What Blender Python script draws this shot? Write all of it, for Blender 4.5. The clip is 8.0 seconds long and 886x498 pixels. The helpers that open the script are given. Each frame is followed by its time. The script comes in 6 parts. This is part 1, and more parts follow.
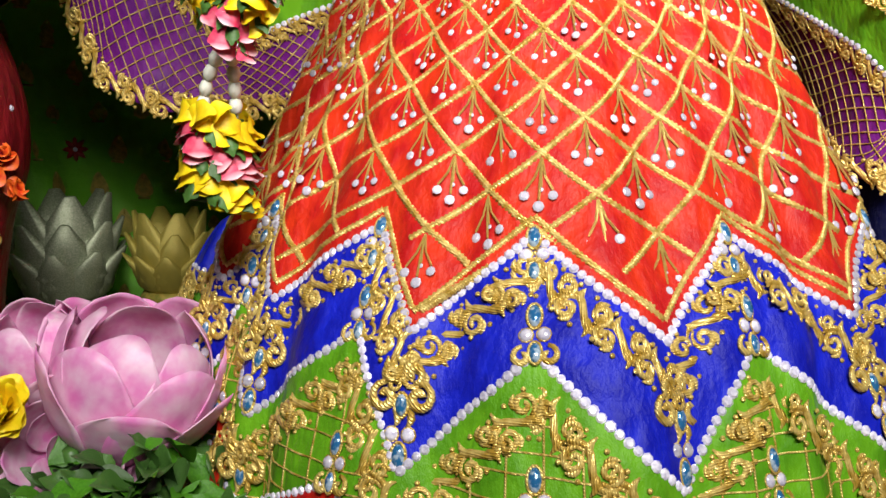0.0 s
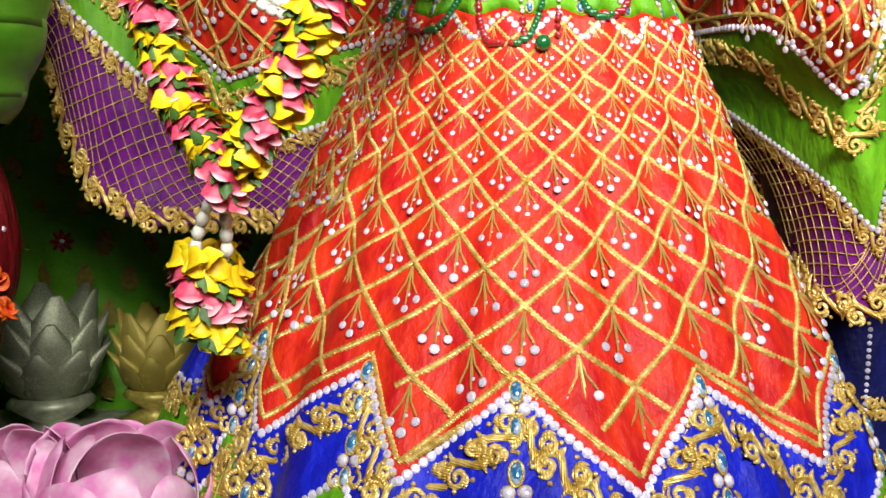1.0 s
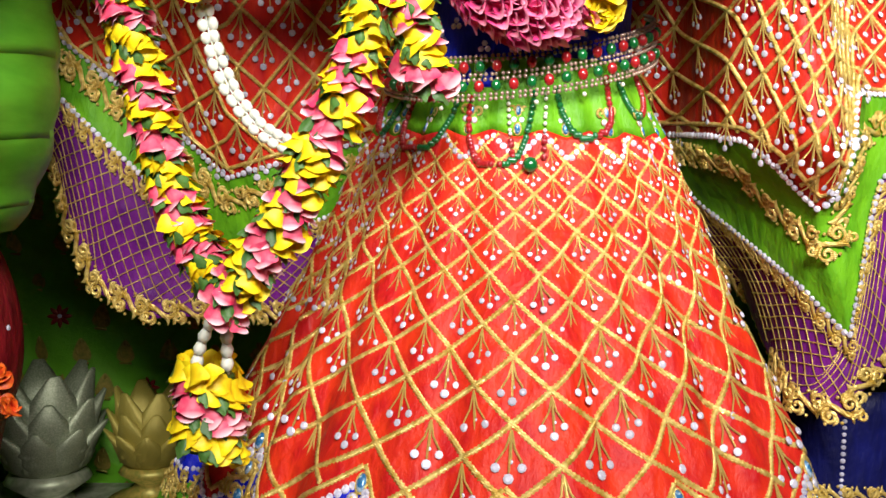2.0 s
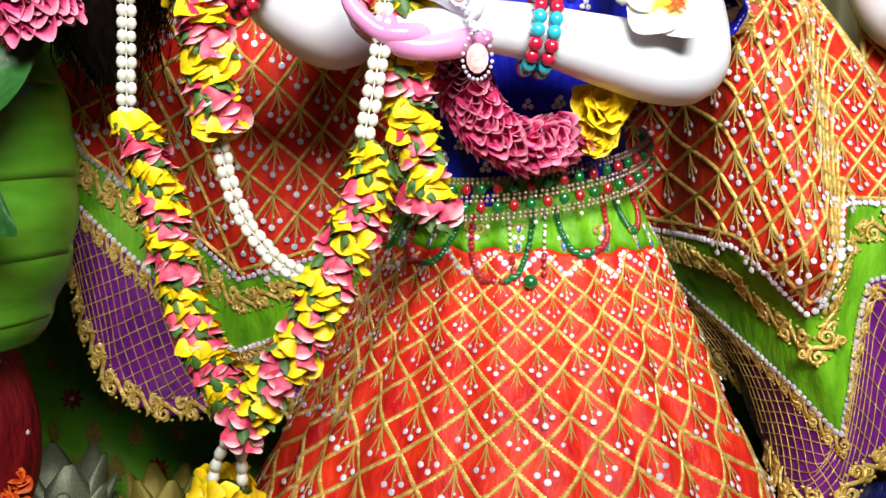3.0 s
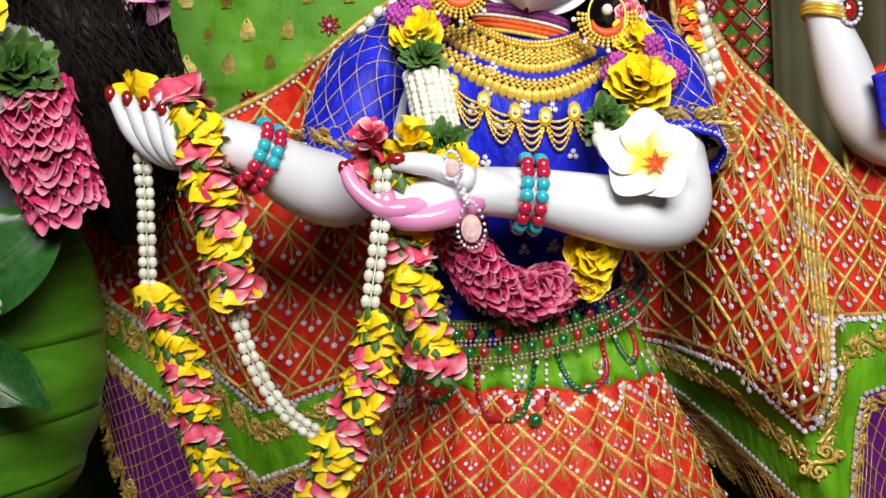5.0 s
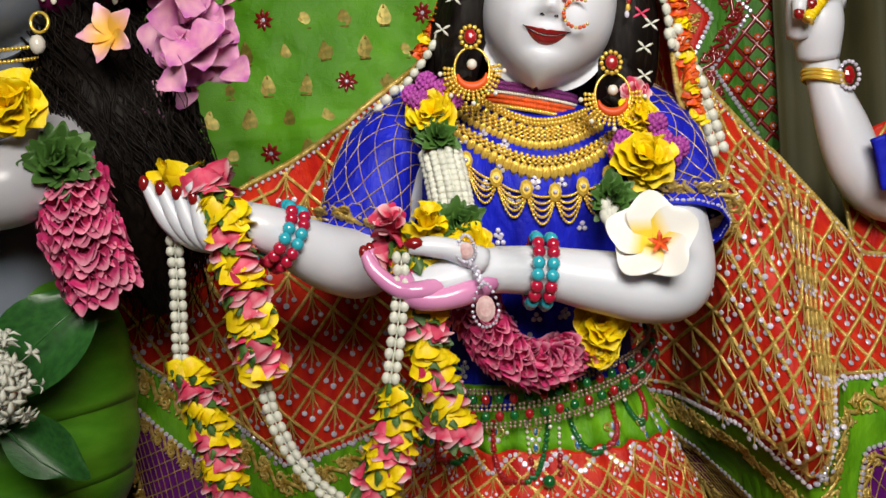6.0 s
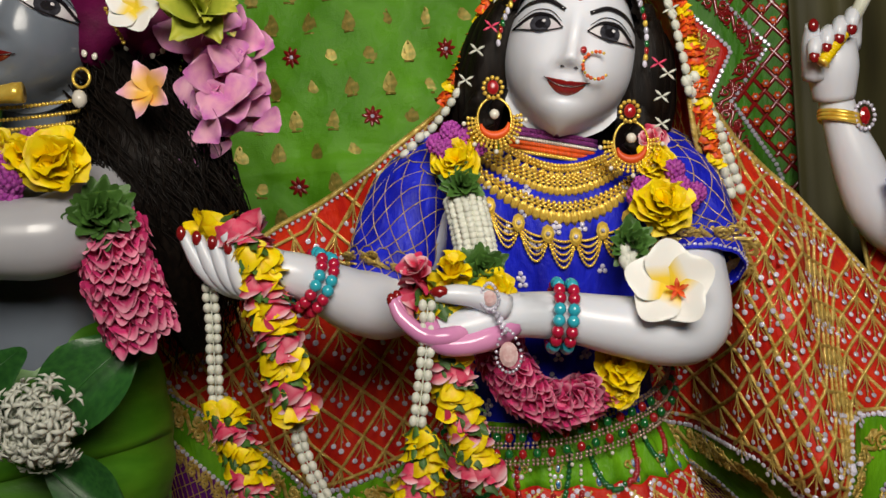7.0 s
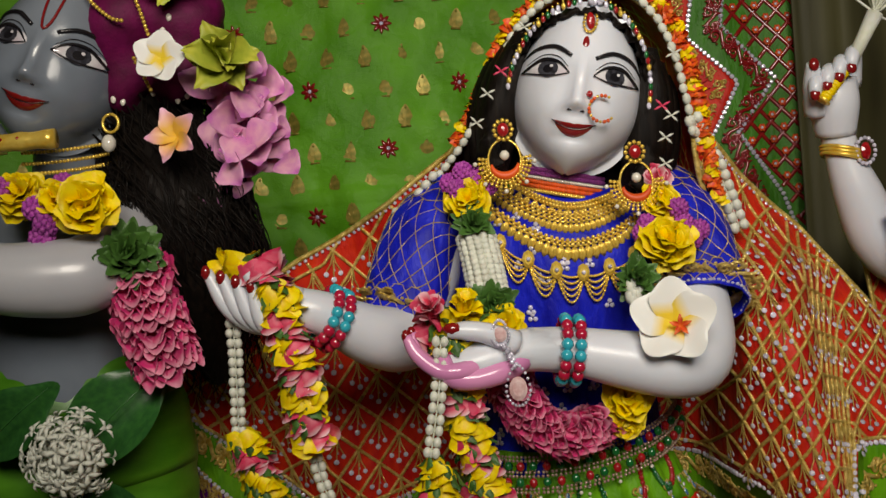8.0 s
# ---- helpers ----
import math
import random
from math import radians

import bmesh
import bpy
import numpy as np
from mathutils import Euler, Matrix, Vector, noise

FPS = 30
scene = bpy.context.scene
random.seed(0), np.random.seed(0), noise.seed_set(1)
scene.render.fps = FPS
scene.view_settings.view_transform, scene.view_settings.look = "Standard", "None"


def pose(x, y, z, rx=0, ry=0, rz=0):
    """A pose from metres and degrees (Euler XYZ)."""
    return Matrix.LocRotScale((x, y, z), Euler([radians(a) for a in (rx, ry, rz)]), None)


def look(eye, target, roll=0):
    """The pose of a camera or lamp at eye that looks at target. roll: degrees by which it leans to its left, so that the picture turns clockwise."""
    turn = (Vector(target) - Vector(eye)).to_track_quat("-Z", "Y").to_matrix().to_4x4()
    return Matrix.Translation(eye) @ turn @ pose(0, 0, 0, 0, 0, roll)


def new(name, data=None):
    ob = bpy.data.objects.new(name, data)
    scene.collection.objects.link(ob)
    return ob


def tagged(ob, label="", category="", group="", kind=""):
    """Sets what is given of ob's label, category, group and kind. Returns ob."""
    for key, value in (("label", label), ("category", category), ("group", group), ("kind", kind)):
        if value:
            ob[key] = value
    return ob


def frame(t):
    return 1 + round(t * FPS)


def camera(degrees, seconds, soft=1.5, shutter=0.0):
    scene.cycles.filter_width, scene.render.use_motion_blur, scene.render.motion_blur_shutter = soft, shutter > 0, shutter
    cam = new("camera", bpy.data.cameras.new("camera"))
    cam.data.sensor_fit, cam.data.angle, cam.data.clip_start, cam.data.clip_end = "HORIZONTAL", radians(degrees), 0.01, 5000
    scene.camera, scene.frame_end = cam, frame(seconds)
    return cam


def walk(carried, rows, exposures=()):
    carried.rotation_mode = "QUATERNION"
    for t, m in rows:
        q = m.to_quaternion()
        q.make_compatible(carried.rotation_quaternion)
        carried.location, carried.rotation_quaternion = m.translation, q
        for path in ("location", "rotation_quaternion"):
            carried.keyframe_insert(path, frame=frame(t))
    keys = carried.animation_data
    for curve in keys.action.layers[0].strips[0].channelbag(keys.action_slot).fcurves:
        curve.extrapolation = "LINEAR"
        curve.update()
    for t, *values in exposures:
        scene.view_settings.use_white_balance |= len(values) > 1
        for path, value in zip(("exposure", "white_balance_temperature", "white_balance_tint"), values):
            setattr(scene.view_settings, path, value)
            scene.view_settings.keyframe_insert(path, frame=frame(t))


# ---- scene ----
cam = camera(50.0, 8.0)
METRES, EYE, TILT, LEAN, TURN = 0.5, 0.34, -9.0, 0.0, 0.0
ROWS = [
    (0.0, 0.0, 0.0, 0.0, -0.0, 0.0, 0.0),
    (0.5, -0.0088, -0.029, 0.0839, -0.75, 0.9, -0.8),
    (1.0, -0.009, -0.0427, 0.1557, -1.25, 2.14, -0.6),
    (2.5, -0.0245, -0.1583, 0.3588, -2.18, 4.36, -0.78),
    (3.0, -0.0289, -0.1941, 0.4268, -1.94, 5.39, -0.23),
    (3.5, -0.024, -0.2331, 0.486, -1.7, 6.33, 0.57),
    (4.0, 0.0036, -0.2477, 0.5215, -1.16, 7.29, 1.56),
    (4.5, 0.0006, -0.2652, 0.5444, -0.78, 7.87, 2.14),
    (6.0, 0.0057, -0.405, 0.6883, 0.7, 8.69, 2.97),
    (6.5, 0.0088, -0.436, 0.7166, 1.44, 9.09, 2.95),
    (7.0, 0.0086, -0.4758, 0.7448, 2.15, 9.25, 2.98),
    (7.5, 0.0145, -0.5174, 0.7687, 2.76, 9.47, 2.92),
    (8.0, 0.0231, -0.5547, 0.7744, 3.24, 10.16, 3.04),
]
EXPOSURES = [(0.0, -0.2, 6500, 10), (1.2, -0.2, 6500, 10), (2.5, -0.35, 6500, 10), (3.5, -0.65, 6500, 10), (4.6, -1.05, 6550, 10), (5.8, -1.58, 6800, 10), (6.5, -1.83, 6950, 10), (7.2, -2.05, 7100, 10), (8.0, -2.25, 7250, 10)]
walk(cam, [(t, pose(0, 0, EYE, TILT, LEAN, TURN) @ pose(METRES * x, METRES * y, METRES * z, 90 + pitch, roll, yaw)) for t, x, y, z, yaw, pitch, roll in ROWS], EXPOSURES)

# ---- light: a temple alcove lit by one added, unseen panel before the altar ----
world = bpy.data.worlds.new("world")
scene.world = world
world.use_nodes = True
world.node_tree.nodes["Background"].inputs[0].default_value = (0.9, 0.95, 1.0, 1)
world.node_tree.nodes["Background"].inputs[1].default_value = 0.3


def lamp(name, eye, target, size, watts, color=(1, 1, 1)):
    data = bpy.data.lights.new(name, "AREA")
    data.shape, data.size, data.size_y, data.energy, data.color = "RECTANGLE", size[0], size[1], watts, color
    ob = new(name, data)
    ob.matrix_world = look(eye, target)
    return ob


# added lamp with a narrowed beam, brighter on the head than the skirt
lamp("unseen_front_light", (0.20, -0.72, 1.40), (0.12, 0.78, 0.96), (0.9, 0.5), 27, (1.0, 0.97, 0.92)).data.spread = radians(84)


# ---- materials ----
def mat(name, color, color2=None, rough=0.5, metal=0.0, scale=30.0, fine=400.0, bump=0.15, stretch=(1, 1, 1), coat=0.0,
        sheen=0.0, sss=0.0, rand=0.0, spec=0.5, wave=0.0, dist=0.001, contrast=(0.35, 0.65), grad=None):
    m = bpy.data.materials.new(name)
    m.use_nodes = True
    nt = m.node_tree
    n, lk = nt.nodes, nt.links
    b = n["Principled BSDF"]
    tc, mp = n.new("ShaderNodeTexCoord"), n.new("ShaderNodeMapping")
    mp.inputs["Scale"].default_value = stretch
    lk.new(tc.outputs["Object"], mp.inputs[0])
    big, small = n.new("ShaderNodeTexNoise"), n.new("ShaderNodeTexNoise")
    big.inputs["Scale"].default_value, big.inputs["Detail"].default_value = scale, 4
    small.inputs["Scale"].default_value, small.inputs["Detail"].default_value = fine, 2
    lk.new(mp.outputs[0], big.inputs[0])
    lk.new(mp.outputs[0], small.inputs[0])
    ramp = n.new("ShaderNodeMapRange")
    ramp.inputs[1].default_value, ramp.inputs[2].default_value = contrast
    lk.new(big.outputs[0], ramp.inputs[0])
    mix = n.new("ShaderNodeMix")
    mix.data_type = "RGBA"
    c2 = color2 or tuple(c * 0.75 for c in color)
    mix.inputs[6].default_value, mix.inputs[7].default_value = (*color, 1), (*c2, 1)
    lk.new(ramp.outputs[0], mix.inputs[0])
    if grad:
        sep, gr, ad = n.new("ShaderNodeSeparateXYZ"), n.new("ShaderNodeMapRange"), n.new("ShaderNodeMath")
        gr.inputs[1].default_value, gr.inputs[2].default_value = grad
        lk.new(tc.outputs["Object"], sep.inputs[0])
        lk.new(sep.outputs[1], gr.inputs[0])
        ad.operation = "MULTIPLY_ADD"
        ad.inputs[1].default_value = 0.12
        lk.new(ramp.outputs[0], ad.inputs[0])
        lk.new(gr.outputs[0], ad.inputs[2])
        ad.use_clamp = True
        lk.new(ad.outputs[0], mix.inputs[0])
    out = mix.outputs[2]
    if rand:
        info, hsv, mr = n.new("ShaderNodeObjectInfo"), n.new("ShaderNodeHueSaturation"), n.new("ShaderNodeMapRange")
        mr.inputs[3].default_value, mr.inputs[4].default_value = 1 - rand, 1 + rand
        lk.new(info.outputs["Random"], mr.inputs[0])
        lk.new(mr.outputs[0], hsv.inputs["Value"])
        lk.new(out, hsv.inputs["Color"])
        out = hsv.outputs[0]
    lk.new(out, b.inputs["Base Color"])
    b.inputs["Roughness"].default_value, b.inputs["Metallic"].default_value = rough, metal
    b.inputs["Coat Weight"].default_value, b.inputs["Sheen Weight"].default_value = coat, sheen
    b.inputs["Coat Roughness"].default_value = 0.12
    b.inputs["Specular IOR Level"].default_value = spec
    if sss:
        b.inputs["Subsurface Weight"].default_value, b.inputs["Subsurface Scale"].default_value = sss, 0.008
        b.inputs["Subsurface Radius"].default_value = (1.0, 0.8, 0.7)
    if bump:
        add = n.new("ShaderNodeMath")
        add.operation = "MULTIPLY_ADD"
        add.inputs[1].default_value = 0.06 if dist > 0.0035 else 0.35
        lk.new(small.outputs[0], add.inputs[0])
        lk.new(big.outputs[0], add.inputs[2])
        height = add.outputs[0]
        if wave:
            wv, a2 = n.new("ShaderNodeTexWave"), n.new("ShaderNodeMath")
            wv.bands_direction = "DIAGONAL"
            wv.inputs["Scale"].default_value, wv.inputs["Distortion"].default_value = wave, 1.5
            lk.new(tc.outputs["Object"], wv.inputs[0])
            lk.new(wv.outputs[0], a2.inputs[0])
            lk.new(height, a2.inputs[1])
            height = a2.outputs[0]
        bp = n.new("ShaderNodeBump")
        bp.inputs["Strength"].default_value, bp.inputs["Distance"].default_value = bump, dist
        lk.new(height, bp.inputs["Height"])
        lk.new(bp.outputs[0], b.inputs["Normal"])
    return m


SATIN = dict(rough=0.45, spec=0.22, scale=38, fine=900, bump=0.8, dist=0.007, stretch=(1.6, 1.6, 0.7))
M = {
    "red": mat("red_satin", (0.66, 0.032, 0.008), (0.46, 0.008, 0.010), **SATIN),
    "blue": mat("blue_satin", (0.008, 0.018, 0.58), (0.005, 0.008, 0.34), **SATIN),
    "green": mat("green_satin", (0.15, 0.42, 0.012), (0.08, 0.27, 0.008), **SATIN),
    "purple": mat("purple_satin", (0.17, 0.012, 0.22), (0.1, 0.008, 0.15), **SATIN),
    # blue satin with the shade below the cape put into its colour
    "navy": mat("blue_satin_shaded", (0.006, 0.008, 0.10), (0.004, 0.005, 0.05), **SATIN),
    "wine": mat("dark_red_satin", (0.20, 0.008, 0.012), (0.12, 0.004, 0.008), **SATIN),
    "maroon": mat("maroon_velvet", (0.15, 0.004, 0.065), (0.08, 0.002, 0.032), rough=0.6, spec=0.2, scale=40, bump=0.4, dist=0.003),
    "gold": mat("gold_thread", (0.92, 0.71, 0.24), (0.52, 0.32, 0.045), rough=0.28, metal=0.36, scale=160, fine=1500, bump=0.6, wave=260, dist=0.0008),
    "goldm": mat("polished_gold", (0.96, 0.70, 0.15), (0.80, 0.50, 0.06), rough=0.24, metal=0.45, scale=90, fine=600, bump=0.2),
    "crystal": mat("clear_rhinestone", (0.84, 0.81, 0.91), (0.50, 0.48, 0.64), rough=0.1, metal=0.12, scale=300, fine=900, bump=0.3, rand=0.3, coat=0.6),
    "gem_blue": mat("blue_cut_gem", (0.03, 0.18, 0.42), (0.5, 0.65, 0.8), rough=0.06, metal=0.3, scale=260, bump=0.3, coat=0.8, contrast=(0.5, 0.62)),
    "gem_red": mat("red_cut_gem", (0.26, 0.004, 0.010), (0.45, 0.02, 0.02), rough=0.1, scale=200, bump=0.2, coat=0.9),
    "gem_green": mat("green_glass_bead", (0.003, 0.075, 0.014), (0.008, 0.17, 0.04), rough=0.1, scale=200, bump=0.1, coat=0.9),
    "rosegem": mat("pale_rose_gem", (0.62, 0.36, 0.36), (0.75, 0.55, 0.55), rough=0.08, scale=220, bump=0.2, coat=0.8),
    "marble": mat("white_marble", (0.73, 0.755, 0.83), (0.68, 0.70, 0.77), rough=0.36, scale=9, fine=90, bump=0.03, sss=0.3, coat=0.14),
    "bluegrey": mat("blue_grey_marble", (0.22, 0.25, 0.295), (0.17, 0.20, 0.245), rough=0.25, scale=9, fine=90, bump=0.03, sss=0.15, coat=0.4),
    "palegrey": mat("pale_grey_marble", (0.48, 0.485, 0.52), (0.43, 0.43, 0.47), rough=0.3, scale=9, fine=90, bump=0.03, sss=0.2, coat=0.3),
    "pinkskin": mat("pink_painted_marble", (0.74, 0.30, 0.54), (0.62, 0.22, 0.46), rough=0.20, scale=25, bump=0.03, coat=0.5),
    "redpaint": mat("red_lacquer", (0.28, 0.012, 0.012), (0.2, 0.008, 0.01), rough=0.2, scale=40, bump=0.05, coat=0.6),
    "black": mat("black_paint", (0.01, 0.009, 0.012), (0.02, 0.018, 0.02), rough=0.25, scale=60, bump=0.05, coat=0.4),
    "eyewhite": mat("white_enamel", (0.75, 0.74, 0.76), (0.62, 0.55, 0.6), rough=0.12, scale=60, bump=0.0, coat=0.7),
    "iris": mat("grey_enamel", (0.06, 0.06, 0.075), (0.02, 0.02, 0.025), rough=0.1, scale=160, bump=0.0, coat=0.9),
    "hair": mat("black_hair", (0.004, 0.003, 0.0028), (0.012, 0.008, 0.006), spec=0.14, rough=0.42, scale=60, fine=900, bump=0.5, stretch=(4, 4, 0.5), dist=0.002),
    "yellow": mat("yellow_petal", (0.92, 0.72, 0.008), (0.84, 0.56, 0.004), rough=0.5, scale=3, fine=500, bump=0.2, sss=0.15, rand=0.14),
    "pink": mat("pink_petal", (0.66, 0.025, 0.10), (0.92, 0.64, 0.68), grad=(0.66, 1.0), rough=0.5, scale=3, fine=500, bump=0.2, sss=0.15, rand=0.2),
    "magenta": mat("magenta_petal", (0.58, 0.02, 0.15), (0.86, 0.42, 0.52), grad=(0.66, 1.12), rough=0.5, scale=3, fine=500, bump=0.2, sss=0.1, rand=0.25),
    "lotus": mat("pink_lotus_petal", (0.86, 0.56, 0.72), (0.74, 0.20, 0.50), rough=0.45, scale=2.6, fine=26, bump=0.12, sss=0.25, rand=0.1),
    "lilac": mat("lilac_bougainvillea", (0.60, 0.16, 0.50), (0.82, 0.42, 0.56), rough=0.5, scale=2.2, fine=26, bump=0.2, sss=0.2, rand=0.15),
    "lime": mat("yellow_green_bract", (0.52, 0.52, 0.06), (0.34, 0.40, 0.04), rough=0.5, scale=2.5, fine=30, bump=0.2, rand=0.15),
    "globe": mat("purple_globe_flower", (0.32, 0.02, 0.30), (0.5, 0.1, 0.42), rough=0.7, scale=260, fine=900, bump=0.9, rand=0.15, dist=0.002),
    "leaf": mat("dark_green_leaf", (0.035, 0.10, 0.018), (0.07, 0.17, 0.03), rough=0.42, scale=60, fine=500, bump=0.25, rand=0.3),
    "bigleaf": mat("broad_green_leaf", (0.045, 0.175, 0.008), (0.075, 0.25, 0.014), rough=0.35, scale=22, fine=260, bump=0.35, rand=0.2, stretch=(1, 1, 3)),
    "glossleaf": mat("dark_glossy_leaf", (0.018, 0.085, 0.02), (0.03, 0.13, 0.025), rough=0.3, scale=18, fine=240, bump=0.35, rand=0.15, stretch=(1, 1, 3)),
    "frantint": mat("pink_edged_petal", (0.88, 0.50, 0.03), (0.86, 0.42, 0.62), grad=(0.35, 0.95), rough=0.45, scale=3, fine=40, bump=0.1, sss=0.2),
    "white": mat("white_flower_bud", (0.74, 0.74, 0.70), (0.64, 0.66, 0.52), rough=0.5, scale=80, fine=400, bump=0.15, sss=0.2, rand=0.08),
    "fran": mat("frangipani_petal", (0.86, 0.62, 0.04), (0.86, 0.85, 0.82), grad=(0.18, 0.46), rough=0.45, scale=3, fine=40, bump=0.1, sss=0.2, contrast=(0.5, 0.9)),
    "orange": mat("orange_petal", (0.78, 0.15, 0.01), (0.62, 0.04, 0.01), rough=0.5, scale=3, fine=400, bump=0.2, rand=0.2),
    "pearl": mat("cream_pearl", (0.8, 0.76, 0.66), (0.7, 0.66, 0.58), rough=0.2, scale=80, bump=0.05, coat=0.7),
    "weave": mat("rose_gold_seed_bead", (0.52, 0.38, 0.30), (0.36, 0.22, 0.17), rough=0.25, metal=0.3, scale=400, bump=0.1, coat=0.5),
    "turq": mat("turquoise_bead", (0.03, 0.46, 0.58), (0.02, 0.36, 0.48), rough=0.18, scale=120, bump=0.08, coat=0.8),
    "redbead": mat("crimson_bead", (0.50, 0.012, 0.05), (0.40, 0.01, 0.04), rough=0.2, scale=120, bump=0.08, coat=0.8),
    "curtain": mat("green_brocade", (0.13, 0.40, 0.020), (0.08, 0.28, 0.012), rough=0.42, spec=0.3, scale=11, fine=700, bump=0.8, dist=0.02),
    "darkgreen": mat("deep_green_silk", (0.055, 0.22, 0.016), (0.035, 0.15, 0.010), **SATIN),
    "brocade": mat("dull_gold_brocade", (0.40, 0.29, 0.06), (0.19, 0.19, 0.03), rough=0.42, metal=0.4, scale=160, fine=900, bump=0.4),
    "silver": mat("aged_silver", (0.34, 0.36, 0.26), (0.18, 0.21, 0.13), rough=0.5, metal=0.6, scale=70, fine=400, bump=0.4),
    # room plaster and stone, set dark to cut the light they bounce
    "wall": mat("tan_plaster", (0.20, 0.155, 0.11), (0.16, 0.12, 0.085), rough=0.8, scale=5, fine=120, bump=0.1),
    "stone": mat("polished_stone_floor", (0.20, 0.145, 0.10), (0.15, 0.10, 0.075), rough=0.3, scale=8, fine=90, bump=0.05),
    "drab": mat("olive_curtain", (0.07, 0.065, 0.022), (0.045, 0.042, 0.016), rough=0.7, scale=10, fine=500, bump=0.3, stretch=(3, 3, 0.4), dist=0.004),
}


# ---- mesh helpers ----
class Build:
    """Gathers vertices and faces, with a material slot for each face."""

    def __init__(self):
        self.v, self.f, self.m = [], [], []

    def add(self, verts, faces, slot=0):
        base = len(self.v)
        self.v += [tuple(p) for p in verts]
        self.f += [tuple(base + i for i in face) for face in faces]
        self.m += [slot] * len(faces)

    def grid(self, f, nu, nv, slot=0, loop=False):
        verts = [f(i / nu, j / nv) for j in range(nv + 1) for i in range(nu + (0 if loop else 1))]
        w = nu if loop else nu + 1
        faces = [(j * w + i, j * w + (i + 1) % w, (j + 1) * w + (i + 1) % w, (j + 1) * w + i) for j in range(nv) for i in range(nu)]
        self.add(verts, faces, slot)

    def tube(self, pts, radius, sides=6, slot=0, flat=1.0, up=None, cap=True):
        pts = [Vector(p) for p in pts]
        n = len(pts)
        rs = radius if isinstance(radius, (list, tuple)) else [radius] * n
        verts, prev = [], None
        for i, p in enumerate(pts):
            d = (pts[min(i + 1, n - 1)] - pts[max(i - 1, 0)])
            d = d.normalized() if d.length > 1e-9 else Vector((0, 0, 1))
            a = Vector(up) if up else (prev or (Vector((0, 0, 1)) if abs(d.z) < 0.9 else Vector((0, 1, 0))))
            a = (a - d * a.dot(d))
            a = a.normalized() if a.length > 1e-6 else d.orthogonal().normalized()
            prev = a
            b = d.cross(a)
            for k in range(sides):
                t = 2 * math.pi * k / sides
                verts.append(p + (a * math.cos(t) * flat + b * math.sin(t)) * rs[i])
        faces = [(i * sides + k, i * sides + (k + 1) % sides, (i + 1) * sides + (k + 1) % sides, (i + 1) * sides + k)
                 for i in range(n - 1) for k in range(sides)]
        if cap:
            faces += [tuple(range(sides))[::-1], tuple((n - 1) * sides + k for k in range(sides))]
        self.add(verts, faces, slot)

    def ball(self, c, r, slot=0, seg=8, rings=5, m=None):
        r = r if isinstance(r, (tuple, list)) else (r, r, r)
        verts, faces = [], []
        for j in range(rings + 1):
            a = math.pi * j / rings
            for i in range(seg):
                t = 2 * math.pi * i / seg
                p = Vector((r[0] * math.sin(a) * math.cos(t), r[1] * math.sin(a) * math.sin(t), r[2] * math.cos(a)))
                verts.append((m @ p if m else p) + Vector(c))
        faces = [(j * seg + i, (j + 1) * seg + i, (j + 1) * seg + (i + 1) % seg, j * seg + (i + 1) % seg) for j in range(rings) for i in range(seg)]
        self.add(verts, faces, slot)

    def gem(self, c, r, slot=0, sides=8, h=0.5, sx=1.0, sy=1.0):
        """A cut stone lying in the xy plane: girdle, crown and table."""
        c = Vector(c)
        ring = lambda k, z: [c + Vector((sx * r * k * math.cos(2 * math.pi * i / sides), sy * r * k * math.sin(2 * math.pi * i / sides), z)) for i in range(sides)]
        verts = ring(1, 0) + ring(1, r * h * 0.4) + ring(0.6, r * h)
        faces = [(j * sides + i, j * sides + (i + 1) % sides, (j + 1) * sides + (i + 1) % sides, (j + 1) * sides + i) for j in range(2) for i in range(sides)]
        faces.append(tuple(2 * sides + i for i in range(sides)))
        self.add(verts, faces, slot)

    def mesh(self, name, mats, smooth=True):
        me = bpy.data.meshes.new(name)
        me.from_pydata(self.v, [], self.f)
        for m in (mats if isinstance(mats, (list, tuple)) else [mats]):
            me.materials.append(M[m] if isinstance(m, str) else m)
        me.polygons.foreach_set("material_index", self.m)
        me.polygons.foreach_set("use_smooth", [smooth] * len(me.polygons))
        me.update()
        return me

    def make(self, name, mats, parent=None, label="", smooth=True, solid=0.0):
        ob = new(name, self.mesh(name, mats, smooth))
        if parent:
            ob.parent = parent
        if label:
            ob["label"] = label
        if solid:
            md = ob.modifiers.new("thickness", "SOLIDIFY")
            md.thickness, md.offset = abs(solid), (-1 if solid > 0 else 1)
        return ob


def put(name, me, m, parent, label=""):
    ob = new(name, me)
    ob.parent, ob.matrix_basis = parent, m
    if label:
        ob["label"] = label
    return ob


def thing(name, label, category, group="", kind="", at=(0, 0, 0)):
    ob = new(name)
    ob.empty_display_size = 0.02
    return tagged(ob, label, category, group, kind)


def spline(pts, n):
    """Catmull-Rom through a few points."""
    p = [Vector(q) for q in pts]
    p = [2 * p[0] - p[1]] + p + [2 * p[-1] - p[-2]]
    out, segs = [], len(p) - 3
    for i in range(n + 1):
        s = min(i / n * segs, segs - 1e-6)
        k, t = int(s), s - int(s)
        a, b, c, d = p[k:k + 4]
        out.append(0.5 * (2 * b + (c - a) * t + (2 * a - 5 * b + 4 * c - d) * t * t + (3 * b - a - 3 * c + d) * t ** 3))
    return out


def along(pts, s):
    """Point at the fraction s of a polyline, by number."""
    x = max(0.0, min(s, 1.0)) * (len(pts) - 1)
    k = min(int(x), len(pts) - 2)
    return pts[k].lerp(pts[k + 1], x - k)


